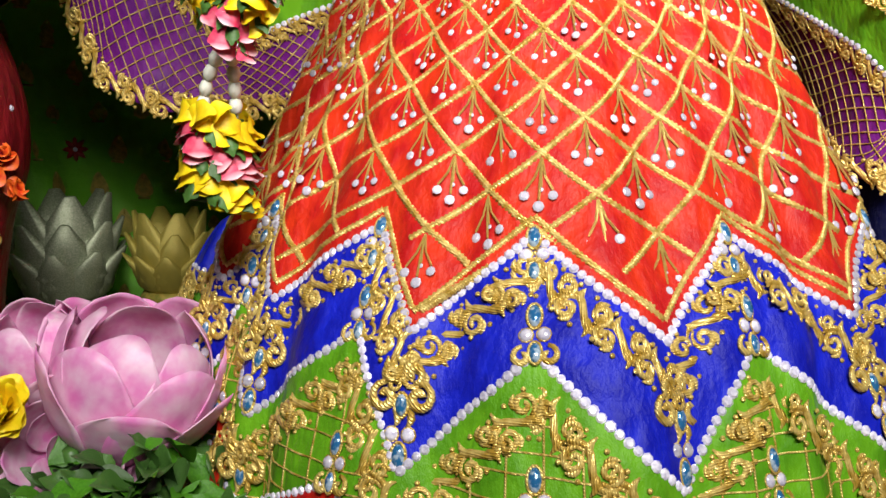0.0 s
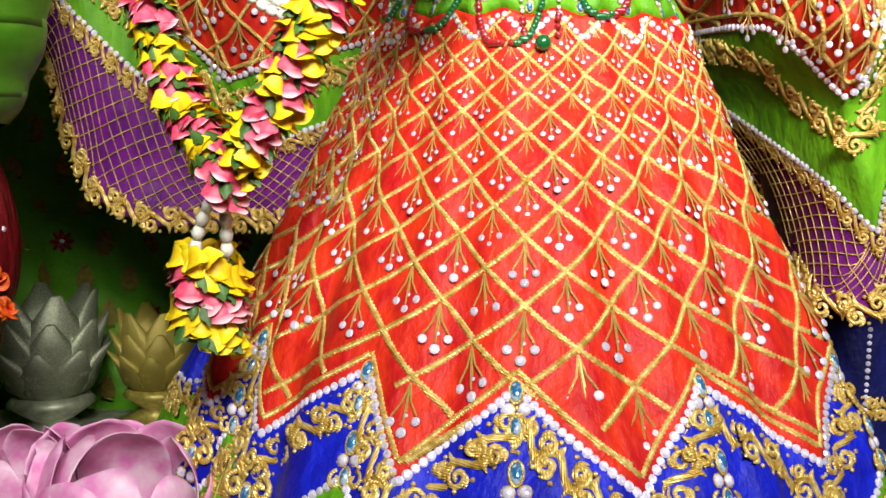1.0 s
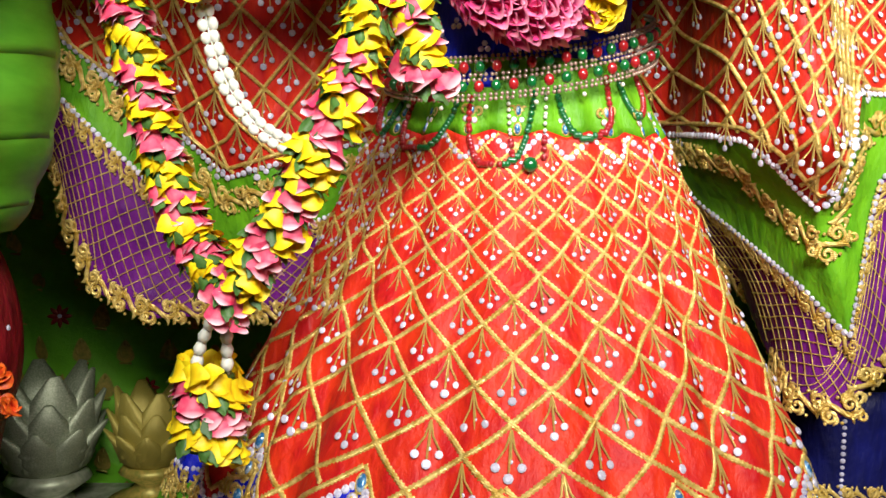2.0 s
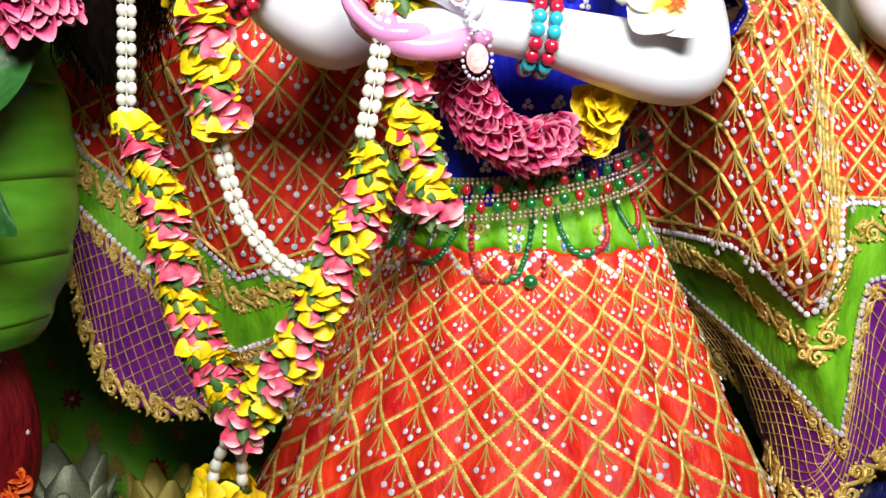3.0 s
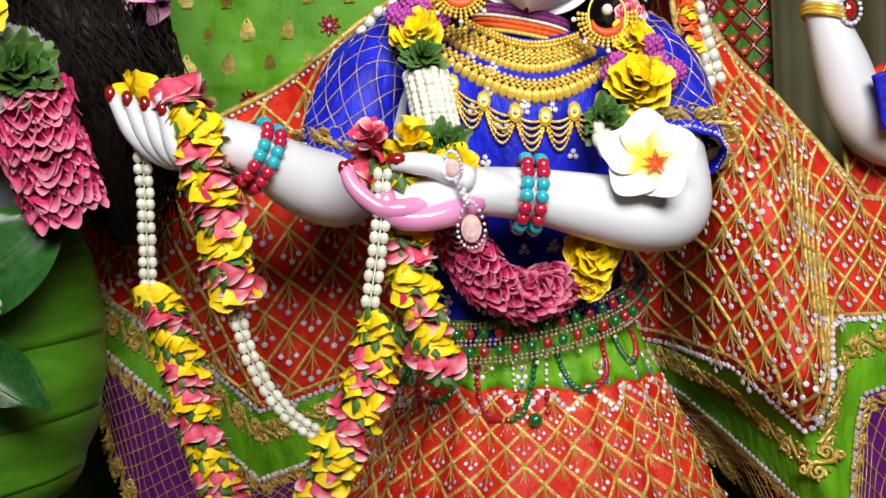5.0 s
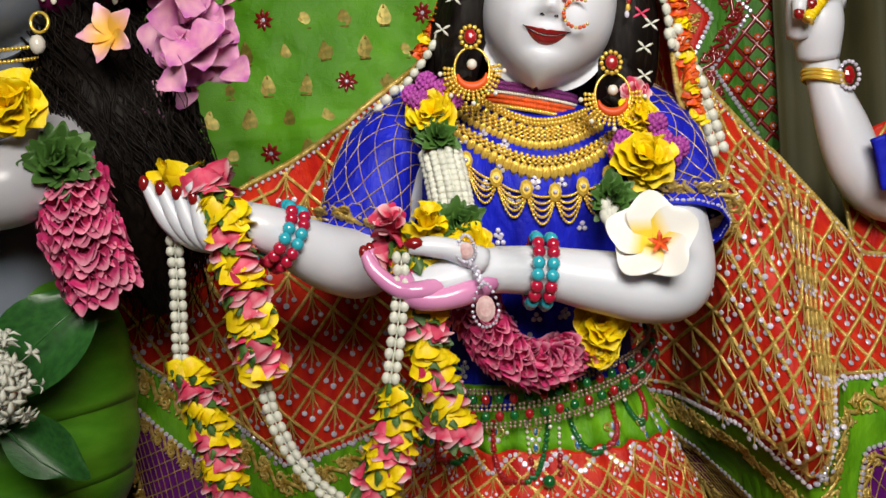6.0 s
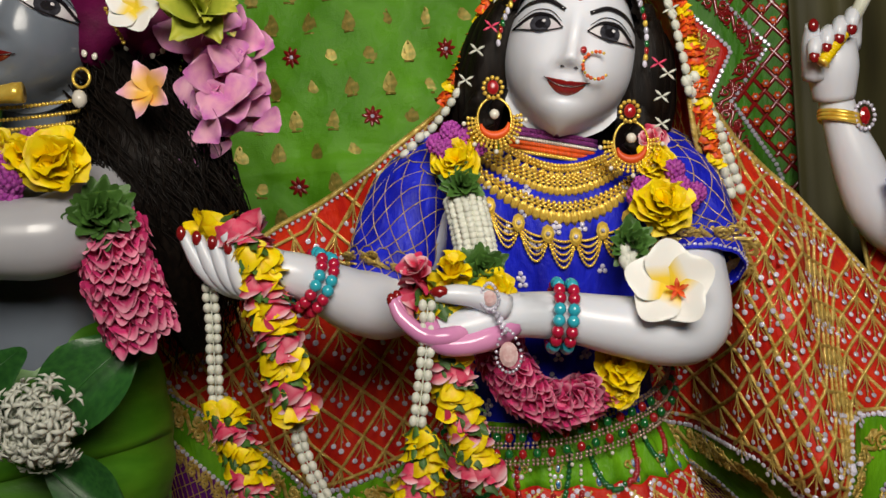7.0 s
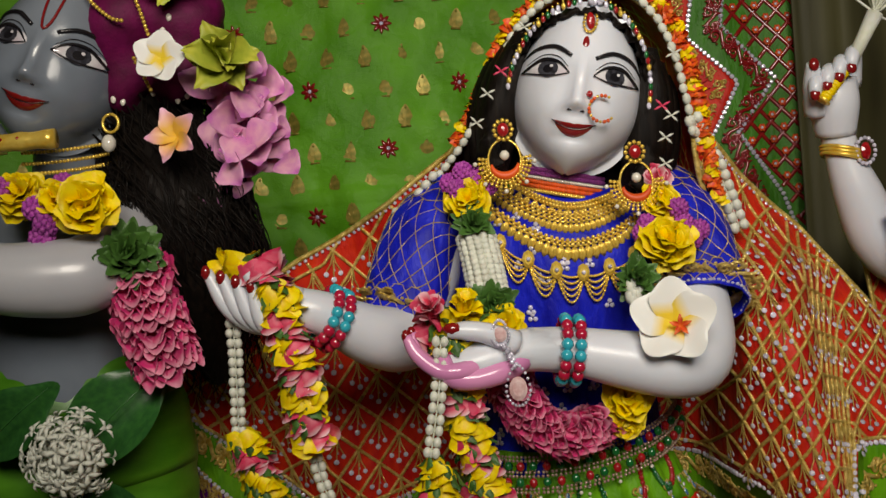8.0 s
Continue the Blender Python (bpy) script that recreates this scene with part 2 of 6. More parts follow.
def spot(f, u, v, turn=0.0, lift=0.001, scale=1.0, facing=(0, -1, 0.1)):
    """A pose on the surface f: z along the normal, y up the cloth, turned by degrees."""
    e = 0.004
    p = f(u, v)
    du, dv = f(u + e, v) - f(u - e, v), f(u, v + e) - f(u, v - e)
    nrm = du.cross(dv).normalized()
    if nrm.dot(Vector(facing)) < 0:
        nrm = -nrm
    y = (-dv if dv.z < 0 else dv)
    y = (y - nrm * y.dot(nrm)).normalized()
    x = y.cross(nrm)
    m = Matrix((x, y, nrm)).transposed().to_4x4()
    return Matrix.Translation(p + nrm * lift) @ m @ pose(0, 0, 0, 0, 0, turn) @ Matrix.Scale(scale, 4)


def wob(x, y, z, s):
    return noise.noise(Vector((x * s, y * s, z * s)))


# ---- embroidery motifs, shared by all garments; they lie in the xy plane, z out of the cloth ----
def curl(b, x, y, r, start, turns, thick, slot=0, hand=1):
    pts, rad = [], []
    n = 14
    for i in range(n + 1):
        k = i / n
        a = start + hand * turns * 2 * math.pi * k
        rr = r * (1 - 0.78 * k)
        pts.append((x + rr * math.cos(a), y + rr * math.sin(a), 0.0008))
        rad.append(thick * (0.75 + 0.5 * math.sin(math.pi * k)) * (1.3 if i == n else 1))
    b.tube(pts, rad, 6, slot, flat=0.7, up=(0, 0, 1))


def leaflet(b, x, y, length, angle, thick, slot=0):
    c, s = math.cos(angle), math.sin(angle)
    pts = [(x + c * length * k - s * length * 0.25 * math.sin(math.pi * k), y + s * length * k + c * length * 0.25 * math.sin(math.pi * k), 0.0008) for k in (0, 0.25, 0.5, 0.75, 1)]
    b.tube(pts, [thick * 0.6, thick * 1.3, thick * 1.5, thick, thick * 0.3], 6, slot, flat=0.6, up=(0, 0, 1))


def scroll_mesh():
    """One unit of scrollwork, 34 mm long, running along x."""
    b = Build()
    pts = [(0.036 * k / 16 - 0.018, 0.0052 * math.sin(2 * math.pi * k / 16), 0.0008) for k in range(17)]
    b.tube(pts, [0.0016 + 0.0007 * math.sin(math.pi * k / 16) for k in range(17)], 6, 0, flat=0.7, up=(0, 0, 1))
    b.tube([(x, y - 0.0022, 0.0006) for x, y, _ in pts], 0.0007, 4, 0)
    curl(b, -0.0085, -0.0042, 0.0072, math.pi / 2, 1.35, 0.0016)
    curl(b, 0.0085, 0.0042, 0.0068, -math.pi / 2, 1.35, 0.0016)
    curl(b, -0.0165, 0.0058, 0.0040, -math.pi / 2, 1.1, 0.0013, 0, -1)
    curl(b, 0.0165, -0.0062, 0.0040, math.pi / 2, 1.1, 0.0013, 0, -1)
    for x, y, n, ang, w in ((-0.002, 0.002, 0.012, 2.1, 0.0017), (0.002, -0.002, 0.012, -0.9, 0.0018), (-0.013, 0.000, 0.009, 1.5, 0.0014),
                            (0.013, 0.000, 0.009, -1.6, 0.0014), (0.004, 0.004, 0.009, 1.1, 0.0014), (-0.004, -0.004, 0.009, -2.0, 0.0014)):
        leaflet(b, x, y, n, ang, w)
    for x, y in ((0.0, -0.0105), (0.0, 0.0105), (0.0135, 0.0105), (-0.0135, -0.0105)):
        b.ball((x, y, 0.001), (0.0017, 0.0017, 0.0012), 0, 6, 4)
    return b.mesh("scroll", "gold")


def pendant_mesh():
    """A medallion of curls round a stone, with a trefoil and a drop below it."""
    b = Build()
    for s in (-1, 1):
        curl(b, s * 0.0095, 0.004, 0.0075, math.pi / 2, 1.2, 0.0022, 0, -s)
        curl(b, s * 0.006, 0.016, 0.005, -math.pi / 2, 1.0, 0.0018, 0, s)
        leaflet(b, s * 0.002, 0.012, 0.014, math.pi / 2 - s * 0.5, 0.0018)
        leaflet(b, s * 0.004, -0.002, 0.009, -math.pi / 2 - s * 0.1, 0.0016)
        b.gem((s * 0.0045, -0.0145, 0.0005), 0.0036, 1)
        b.tube([(s * 0.0045 + 0.0038 * math.cos(a), -0.0145 + 0.0038 * math.sin(a), 0.0006) for a in [i * 0.7 for i in range(10)]], 0.0006, 4, 0)
    for y, r in ((0.0, 0.0042), (-0.0255, 0.0048)):
        b.gem((0, y, 0.0012), r, 2, 10, 0.5, 0.75, 1.35)
        b.tube([(r * 0.85 * math.cos(a), y + r * 1.5 * math.sin(a), 0.0012) for a in [2 * math.pi * i / 14 for i in range(15)]], 0.0010, 5, 0)
    return b.mesh("pendant", ["gold", "crystal", "gem_blue"])


def sprig_mesh():
    """A trefoil with a drop above it, for the points of the border."""
    b = Build()
    for s in (-1, 1):
        b.gem((s * 0.0048, 0, 0.0005), 0.0038, 1)
        b.tube([(s * 0.0048 + 0.004 * math.cos(a), 0.004 * math.sin(a), 0.0006) for a in [i * 0.7 for i in range(10)]], 0.0006, 4, 0)
        curl(b, s * 0.007, -0.012, 0.0058, math.pi / 2, 1.0, 0.0017, 0, -s)
    for y, r in ((0.0105, 0.0048), (-0.0105, 0.0042)):
        b.gem((0, y, 0.0012), r, 2, 10, 0.5, 0.75, 1.35)
        b.tube([(r * 0.85 * math.cos(a), y + r * 1.5 * math.sin(a), 0.0012) for a in [2 * math.pi * i / 14 for i in range(15)]], 0.0010, 5, 0)
    return b.mesh("sprig", ["gold", "crystal", "gem_blue"])


def spray_mesh():
    """Three or four gold threads, each ending in a crystal: unit height."""
    b = Build()
    for x, y, r in ((-0.25, -0.76, 0.105), (0.02, -0.95, 0.115), (0.26, -0.72, 0.10), (0.04, -0.62, 0.05)):
        b.tube([(0, 0, 0.02), (x * 0.35, y * 0.5, 0.03), (x, y + r, 0.02)], 0.024, 4, 0, cap=False)
        b.gem((x, y, 0.0), r * 0.92, 1, 8, 0.38)
    return b.mesh("spray", ["gold", "crystal"], False)


def bead_mesh(name, material, seg=8, rings=5):
    b = Build()
    b.ball((0, 0, 0), 1.0, 0, seg, rings)
    return b.mesh(name, material)


SCROLL, PENDANT, SPRIG, SPRAY = scroll_mesh(), pendant_mesh(), sprig_mesh(), spray_mesh()
g = Build()
g.gem((0, 0, 0), 1.0, 0, 8, 0.7)
STONE = g.mesh("rhinestone", "crystal", False)


def on_cloth(name, f, uvs, radius, parent, material="gold", sides=6, lift=0.001, label="", rope=False):
    """A cord laid along a line of the cloth."""
    b = Build()
    pts = [f(u, v) + spot(f, u, v).to_3x3().col[2] * lift for u, v in uvs]
    if rope and len(pts) > 1:
        rs = radius if isinstance(radius, list) else [radius] * len(pts)
        fine, rr = [], []
        for k in range(len(pts) - 1):
            n = max(1, round((pts[k + 1] - pts[k]).length / 0.0017))
            for i in range(n):
                fine.append(pts[k].lerp(pts[k + 1], i / n))
                rr.append((rs[k] + (rs[k + 1] - rs[k]) * i / n) * (1.16 if len(fine) % 2 else 0.80))
        pts, radius = fine, rr
    b.tube(pts, radius, sides)
    return b.make(name, material, parent, label)


def line_uv(a, b, n):
    return [(a[0] + (b[0] - a[0]) * i / n, a[1] + (b[1] - a[1]) * i / n) for i in range(n + 1)]


def gem_row(f, uvs, parent, size=0.0034, gap=0.0066, limit=24):
    """Rhinestones set edge to edge along a line of the cloth."""
    pts = [f(u, v) for u, v in uvs]
    run, total, out = [0.0], 0.0, []
    for p, q in zip(pts, pts[1:]):
        total += (q - p).length
        run.append(total)
    b, k, d = Build(), 0, gap / 2
    while d < total:
        while run[k + 1] < d:
            k += 1
        t = (d - run[k]) / max(run[k + 1] - run[k], 1e-9)
        u, v = (uvs[k][0] + (uvs[k + 1][0] - uvs[k][0]) * t, uvs[k][1] + (uvs[k + 1][1] - uvs[k][1]) * t)
        m = spot(f, u, v, random.uniform(0, 60), 0.0012, size * random.uniform(0.85, 1.1))
        parent["stones"] = parent.get("stones", 0) + 1
        if parent["stones"] <= limit:
            put("rhinestone", STONE, m, parent)
        else:
            b.add([m @ q.co for q in STONE.vertices], [tuple(q.vertices) for q in STONE.polygons])
        d += gap * random.uniform(0.93, 1.07)
    if b.v:
        tagged(b.make("rhinestone_trim", "crystal", parent, smooth=False), kind="stuff")


def scroll_row(f, uvs, parent, step=0.034, side=0.0, scale=1.0):
    pts = [f(u, v) for u, v in uvs]
    total = sum((q - p).length for p, q in zip(pts, pts[1:]))
    n = max(1, round(total / (step * scale * 0.78)))
    for i in range(n):
        s, run = (i + 0.5) / n * total, 0.0
        for k in range(len(pts) - 1):
            d = (pts[k + 1] - pts[k]).length
            if run + d >= s or k == len(pts) - 2:
                t = (s - run) / max(d, 1e-9)
                u, v = (uvs[k][0] + (uvs[k + 1][0] - uvs[k][0]) * t, uvs[k][1] + (uvs[k + 1][1] - uvs[k][1]) * t)
                m = spot(f, u, v, 0, 0.001)
                loc = m.to_3x3().inverted() @ (pts[k + 1] - pts[k])
                put("scroll", SCROLL, m @ pose(0, 0, 0, 0, 0, math.degrees(math.atan2(loc.y, loc.x))) @ Matrix.Translation((0, side, 0)) @ Matrix.Scale(scale, 4), parent)
                break
            run += d


# ---- setting ----
# Walls, ceiling and lower floor are an unseen shell that limits bounced light.
def room():
    def slab(name, lo, hi, material, label, kind_word):
        b = Build()
        (x0, y0, z0), (x1, y1, z1) = lo, hi
        b.add([(x, y, z) for z in (z0, z1) for y in (y0, y1) for x in (x0, x1)],
              [(0, 2, 3, 1), (4, 5, 7, 6), (0, 1, 5, 4), (2, 6, 7, 3), (0, 4, 6, 2), (1, 3, 7, 5)])
        tagged(b.make(name, material, smooth=False), label, kind_word, kind="structure")

    slab("floor", (-2.0, -2.5, -1.0), (2.0, 0.2, -0.9), "stone", "unseen polished brown stone temple floor", "floor")
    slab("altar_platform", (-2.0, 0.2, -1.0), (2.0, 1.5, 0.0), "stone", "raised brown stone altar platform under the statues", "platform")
    slab("wall_north", (-2.0, 1.5, -1.0), (2.0, 1.6, 2.4), "wall", "unseen tan plaster wall behind the curtain", "wall")
    slab("wall_south", (-2.0, -2.6, -1.0), (2.0, -2.5, 2.4), "wall", "unseen tan plaster wall facing the altar", "wall")
    slab("wall_west", (-2.1, -2.6, -1.0), (-2.0, 1.6, 2.4), "wall", "unseen tan plaster side wall", "wall")
    slab("wall_east", (2.0, -2.6, -1.0), (2.1, 1.6, 2.4), "wall", "unseen tan plaster side wall", "wall")
    slab("ceiling", (-2.1, -2.6, 2.4), (2.1, 1.6, 2.5), "wall", "unseen tan plaster ceiling", "ceiling")


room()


def motif_teardrop():
    """A woven paisley with a small lobed foot, about 22 mm high."""
    b = Build()
    for k, w in ((0, 0.0085), (1, 0.006)):
        ring = []
        for i in range(16):
            a = 2 * math.pi * i / 16
            x = w * math.sin(a) * (1 - 0.45 * math.cos(a))
            ring.append((x, w * 1.25 * math.cos(a) * (1.0 if math.cos(a) < 0 else 1.35), 0.0004 + 0.0006 * k))
        b.add(ring + [(0, 0, 0.0008 + 0.0006 * k)], [(i, (i + 1) % 16, 16) for i in range(16)])
    for s in (-1, 1):
        leaflet(b, s * 0.0015, -0.004, 0.009, math.pi / 2 - s * 0.25, 0.0008)
    b.tube([(-0.006, -0.0115, 0.0006), (0.006, -0.0115, 0.0006)], 0.0013, 5, 0, flat=0.5)
    b.tube([(0, 0.009, 0.0006), (0, 0.014, 0.0006)], [0.0016, 0.0003], 5, 0, flat=0.5)
    return b.mesh("woven_motif", "brocade")


def star_mesh():
    b = Build()
    for k in range(8):
        a = 2 * math.pi * k / 8
        pts = [(r * math.cos(a), r * math.sin(a), 0.0015) for r in (0.003, 0.008, 0.013, 0.0165)]
        b.tube(pts, [0.0015, 0.0038, 0.0028, 0.0004], 6, 0, flat=0.35, up=(0, 0, 1))
    b.gem((0, 0, 0.001), 0.0032, 1)
    return b.mesh("red_star_flower", ["redpaint", "crystal"])


def curtain():
    def f(u, v):
        x, z = -1.5 + 2.55 * u, 1.75 - 1.75 * v
        y = 1.245 + 0.014 * wob(x, 0, z * 0.3, 6) + 0.014 * wob(x * 2, 3, z, 7) + 0.011 * wob(x + z, 8, z * 0.6, 15) + 0.004 * wob(x * 3 - z, 2, z * 2, 13) - 0.012 * math.exp(-((z - 0.895 - 0.05 * x) / 0.007) ** 2) + 0.004 * math.sin(x * 21 + z * 2)
        return Vector((x, y, z))

    top = thing("curtain", "green brocade curtain woven with dull gold teardrops", "curtain", kind="")
    b = Build()
    b.grid(f, 220, 170)
    b.make("cloth", "curtain", top, solid=0.002)
    drop, star = motif_teardrop(), star_mesh()
    rest = Build()
    for j in range(26):
        for i in range(34):
            x, z = -1.0 + 0.058 * i + (0.029 if j % 2 else 0), 1.245 - 0.0485 * j
            u, v = (x + 1.5) / 2.55, (1.75 - z) / 1.75
            if x > 0.45 or not 0 < u < 1 or not 0 < v < 1:
                continue
            is_star = (i + 2 * (j // 2)) % 4 == 1 and j % 2 == 0
            m = spot(f, u, v, random.uniform(-6, 6), 0.0015, 1.0 if is_star else random.uniform(1.2, 1.4))
            if is_star or (z > 0.85 and -0.6 < x < 0.2):
                put("star_flower" if is_star else "woven_motif", star if is_star else drop, m, top)
            else:
                rest.add([m @ q.co for q in drop.vertices], [tuple(q.vertices) for q in drop.polygons])
    tagged(rest.make("woven_motif_field", "brocade", top), kind="stuff")


curtain()


def side_drape():
    """The plain olive drape beyond the hanging, in soft vertical folds."""
    b = Build()
    b.grid(lambda u, v: Vector((0.47 + 1.2 * u, 1.16 + 0.03 * math.sin(u * 42) + 0.015 * math.sin(u * 97 + 1), 1.75 - 1.75 * v)), 120, 20)
    tagged(b.make("side_drape", "drab", solid=0.003), "olive drape in soft vertical folds behind the statues", "curtain")


side_drape()

# ---- the skirt of the middle statue ----
SKIRT = [(0.576, 0.099, 0.080), (0.545, 0.112, 0.084), (0.49, 0.140, 0.096), (0.417, 0.172, 0.132), (0.33, 0.215, 0.175),
         (0.253, 0.255, 0.215), (0.184, 0.282, 0.262), (0.11, 0.302, 0.295), (0.02, 0.318, 0.325)]
SX, SY = 0.086, 0.82
_prof = spline([(rx, ry, z) for z, rx, ry in SKIRT], 160)
_phi = [0.0]
for _a, _b in zip(_prof, _prof[1:]):
    _phi.append(_phi[-1] + math.hypot(_b.z - _a.z, _b.y - _a.y) / ((_a.x + _a.y) / 2))
PHI = _phi[-1]


def prof(v):
    p = max(0.0, min(v, 1.0)) * PHI
    k = max(0, min(int(np.searchsorted(_phi, p)) - 1, len(_phi) - 2))
    return _prof[k].lerp(_prof[k + 1], (p - _phi[k]) / (_phi[k + 1] - _phi[k]))


def v_of_z(z):
    k = next(i for i in range(len(_prof)) if _prof[i].z <= z)
    return _phi[k] / PHI


def skirt(u, v):
    """u: turns round the body from its front; v: from the waist to the hem."""
    q = prof(v)
    th = 2 * math.pi * u
    low = v * v
    fold = 0.010 * low * math.sin(th * 7 + 0.8) + 0.007 * low * math.sin(th * 13 + 2.0) + 0.012 * low * wob(th * 1.2, v * 0.8, 1, 2.1)
    fold -= 0.022 * low * math.exp(-((th + 1.05) / 0.22) ** 2)
    fold += 0.004 * wob(th * 2, v * 6, 4, 3.0) * (0.3 + v)
    fold += 0.003 * low * wob(th * 9, v * 2.5, 9, 2.0)
    fold += 0.0036 * math.sin(th * 26 + 3 * wob(th, v, 7, 2.0)) * (0.4 + v) * (0.5 + 0.5 * min(1.0, abs(th + 0.1) * 1.6))
    back = 0.040 * math.exp(-((th + 0.85) / 0.42) ** 2) * min(1.0, v * 2.2)
    return Vector((SX + (q.x + fold) * math.sin(th), SY - (q.y + fold) * math.cos(th) + back, q.z))


TIP, PER = -5 / 360, 36 / 360


NODES = [(d / 360, k % 2) for k, d in enumerate((-106, -92, -78, -64, -50, -30, -22.4, -6, 10.7, 23, 44, 56, 70, 84, 98, 112))]


def zig(u, hi, lo):
    """A zigzag line round the skirt: the border's points at hi, its tips at lo. The panels are drawn in unevenly by the pleats."""
    k = float(np.interp(u, [n[0] for n in NODES], [n[1] for n in NODES]))
    return v_of_z(lo) + (v_of_z(hi) - v_of_z(lo)) * k


def skirt_things():
    top = thing("embroidered_skirt", "red, blue and green satin skirt with gold lattice embroidery", "skirt")
    z1, z2, z3 = (lambda u: zig(u, 0.254, 0.193)), (lambda u: zig(u, 0.189, 0.113)), (lambda u: zig(u, 0.098, 0.045))
    z0 = lambda u: v_of_z(0.514) - 0.018 * (1 - abs(((u - TIP) / (PER / 2)) % 1.0 - 0.5) * 2)
    zones = (("waistband", "green", lambda u: 0.0, z0, 10), ("lattice_panel", "red", z0, z1, 60), ("border_band", "blue", z1, z2, 22),
             ("lower_band", "green", z2, z3, 20), ("hem_band", "red", z3, lambda u: 1.0, 14))
    for name, m, a, c, nv in zones:
        b = Build()
        b.grid(lambda u, v: skirt(u - 0.5, a(u - 0.5) + (c(u - 0.5) - a(u - 0.5)) * v), 240, nv, loop=True)
        b.make(name, m, top, solid=0.002)
    # lattice of twisted gold cords, drawn closer together towards the gathered waist
    step, front = 1.0 / 25, 0.30
    va, vb = v_of_z(0.516), 1.0
    gather = lambda z: float(np.interp(z, (0.2, 0.253, 0.33, 0.41, 0.5, 0.56), (0.80, 0.84, 1.02, 1.22, 1.32, 1.36)))
    tall = lambda z: float(np.interp(z, (0.2, 0.253, 0.33, 0.41, 0.5), (0.84, 0.88, 1.05, 1.18, 1.2)))
    vs = [va + (vb - va) * i / 239 for i in range(240)]
    rows = [0.0]
    for p, q in zip(vs, vs[1:]):
        z = prof(p).z
        rows.append(rows[-1] + (q - p) * PHI * gather(z) / (2 * math.pi * tall(z)))
    base = float(np.interp(v_of_z(0.253), vs, rows))
    for hand in (-1, 1):
        for k in range(-40, 41):
            uv = []
            for v, row in zip(vs[::3], rows[::3]):
                u = TIP + (step * k + hand * (base - row)) / gather(prof(v).z)
                if abs(u) < front and z0(u) + 0.004 < v < z1(u) - 0.012:
                    uv.append((u, v))
            if len(uv) > 3:
                on_cloth("gold_cord", skirt, uv, [0.0016 + 0.0018 * v for _, v in uv], top, lift=0.0008, rope=True)
    # sprays hanging from each crossing
    for j in range(-4, 60):
        row = base - j * step / 2
        if not rows[0] < row < rows[-1]:
            continue
        v = float(np.interp(row, rows, vs))
        q = prof(v)
        deep = float(np.interp(row + step, rows, vs))
        size = 0.66 * (deep - v) * PHI * (q.x + q.y) / 2
        for k in range(-20, 20):
            u = TIP + step * (k + (0.5 if j % 2 else 0)) / gather(q.z)
            if abs(u) > front - 0.02 or v < z0(u) + 0.004 or v + 0.75 * (deep - v) > z1(u) - 0.010:
                continue
            put("crystal_spray", SPRAY, spot(skirt, u, v + 0.08 * (deep - v), random.uniform(-5, 5), 0.0022, size * random.uniform(0.9, 1.05)), top)
    # borders along the zigzags
    for kk, (zz, cord, scr) in enumerate(((z1, -0.016, 0.030), (z2, 0, 0.034), (z3, 0, 0.03))):
        for (u0, peak), (u1, _) in zip(NODES, NODES[1:]):
            if abs((u0 + u1) / 2) > front + 0.02:
                continue
            uv = line_uv((u0, 0), (u1, 0), 16)
            edge = [(u, zz(u)) for u, _ in uv]
            gem_row(skirt, edge, top, 0.0036 if kk < 2 else 0.003)
            if cord:
                on_cloth("gold_cord", skirt, [(u, zz(u) + cord) for u, _ in uv], 0.0026, top, lift=0.001, rope=True)
                on_cloth("gold_cord", skirt, [(u, zz(u) + 0.008) for u, _ in uv], 0.0009, top)
            scroll_row(skirt, [(u, zz(u) + scr) for u, _ in uv], top, 0.034, 0, 1.15)
            if not peak:
                u = u0
                low = zz(u)
                put("pendant", PENDANT, spot(skirt, u, low + 0.050 if kk == 0 else low + 0.045, 0, 0.0015, 1.25), top)
            else:
                put("sprig", SPRIG, spot(skirt, u0, zz(u0) - 0.012 if kk else zz(u0) + 0.018, 0, 0.0015, 1.15), top)
    # thin gilt grid on the green band
    for k in range(-30, 31):
        u = TIP + k * 0.0115
        if abs(u) < front:
            on_cloth("gilt_thread", skirt, [(u, z2(u) + 0.03 + (z3(u) - z2(u) - 0.03) * i / 8) for i in range(9)], 0.0008, top, "gold", 4, 0.0024)
    for j in range(9):
        z = 0.165 - 0.014 * j
        run = []
        for i in range(161):
            u = -front + 2 * front * i / 160
            v = v_of_z(z)
            if z2(u) + 0.03 < v < z3(u):
                run.append((u, v))
            elif len(run) > 2:
                on_cloth("gilt_thread", skirt, run, 0.0008, top, "gold", 4, 0.0024)
                run = []
            else:
                run = []


skirt_things()


# ---- the cape that falls from the head to both sides ----
def sheet(top_line, low_line, bulge):
    a, c = spline(top_line, 60), spline(low_line, 60)

    def f(u, v):
        p = along(a, u).lerp(along(c, u), v)
        p.y += bulge(p, u, v)
        return p
    return f


def poly(pts):
    p = [Vector(q) for q in pts]
    d = [0.0]
    for x, y in zip(p, p[1:]):
        d.append(d[-1] + (y - x).length)

    def f(u):
        s = max(0.0, min(u, 1.0)) * d[-1]
        k = max(0, min(int(np.searchsorted(d, s)) - 1, len(p) - 2))
        return p[k].lerp(p[k + 1], (s - d[k]) / (d[k + 1] - d[k]))
    return f


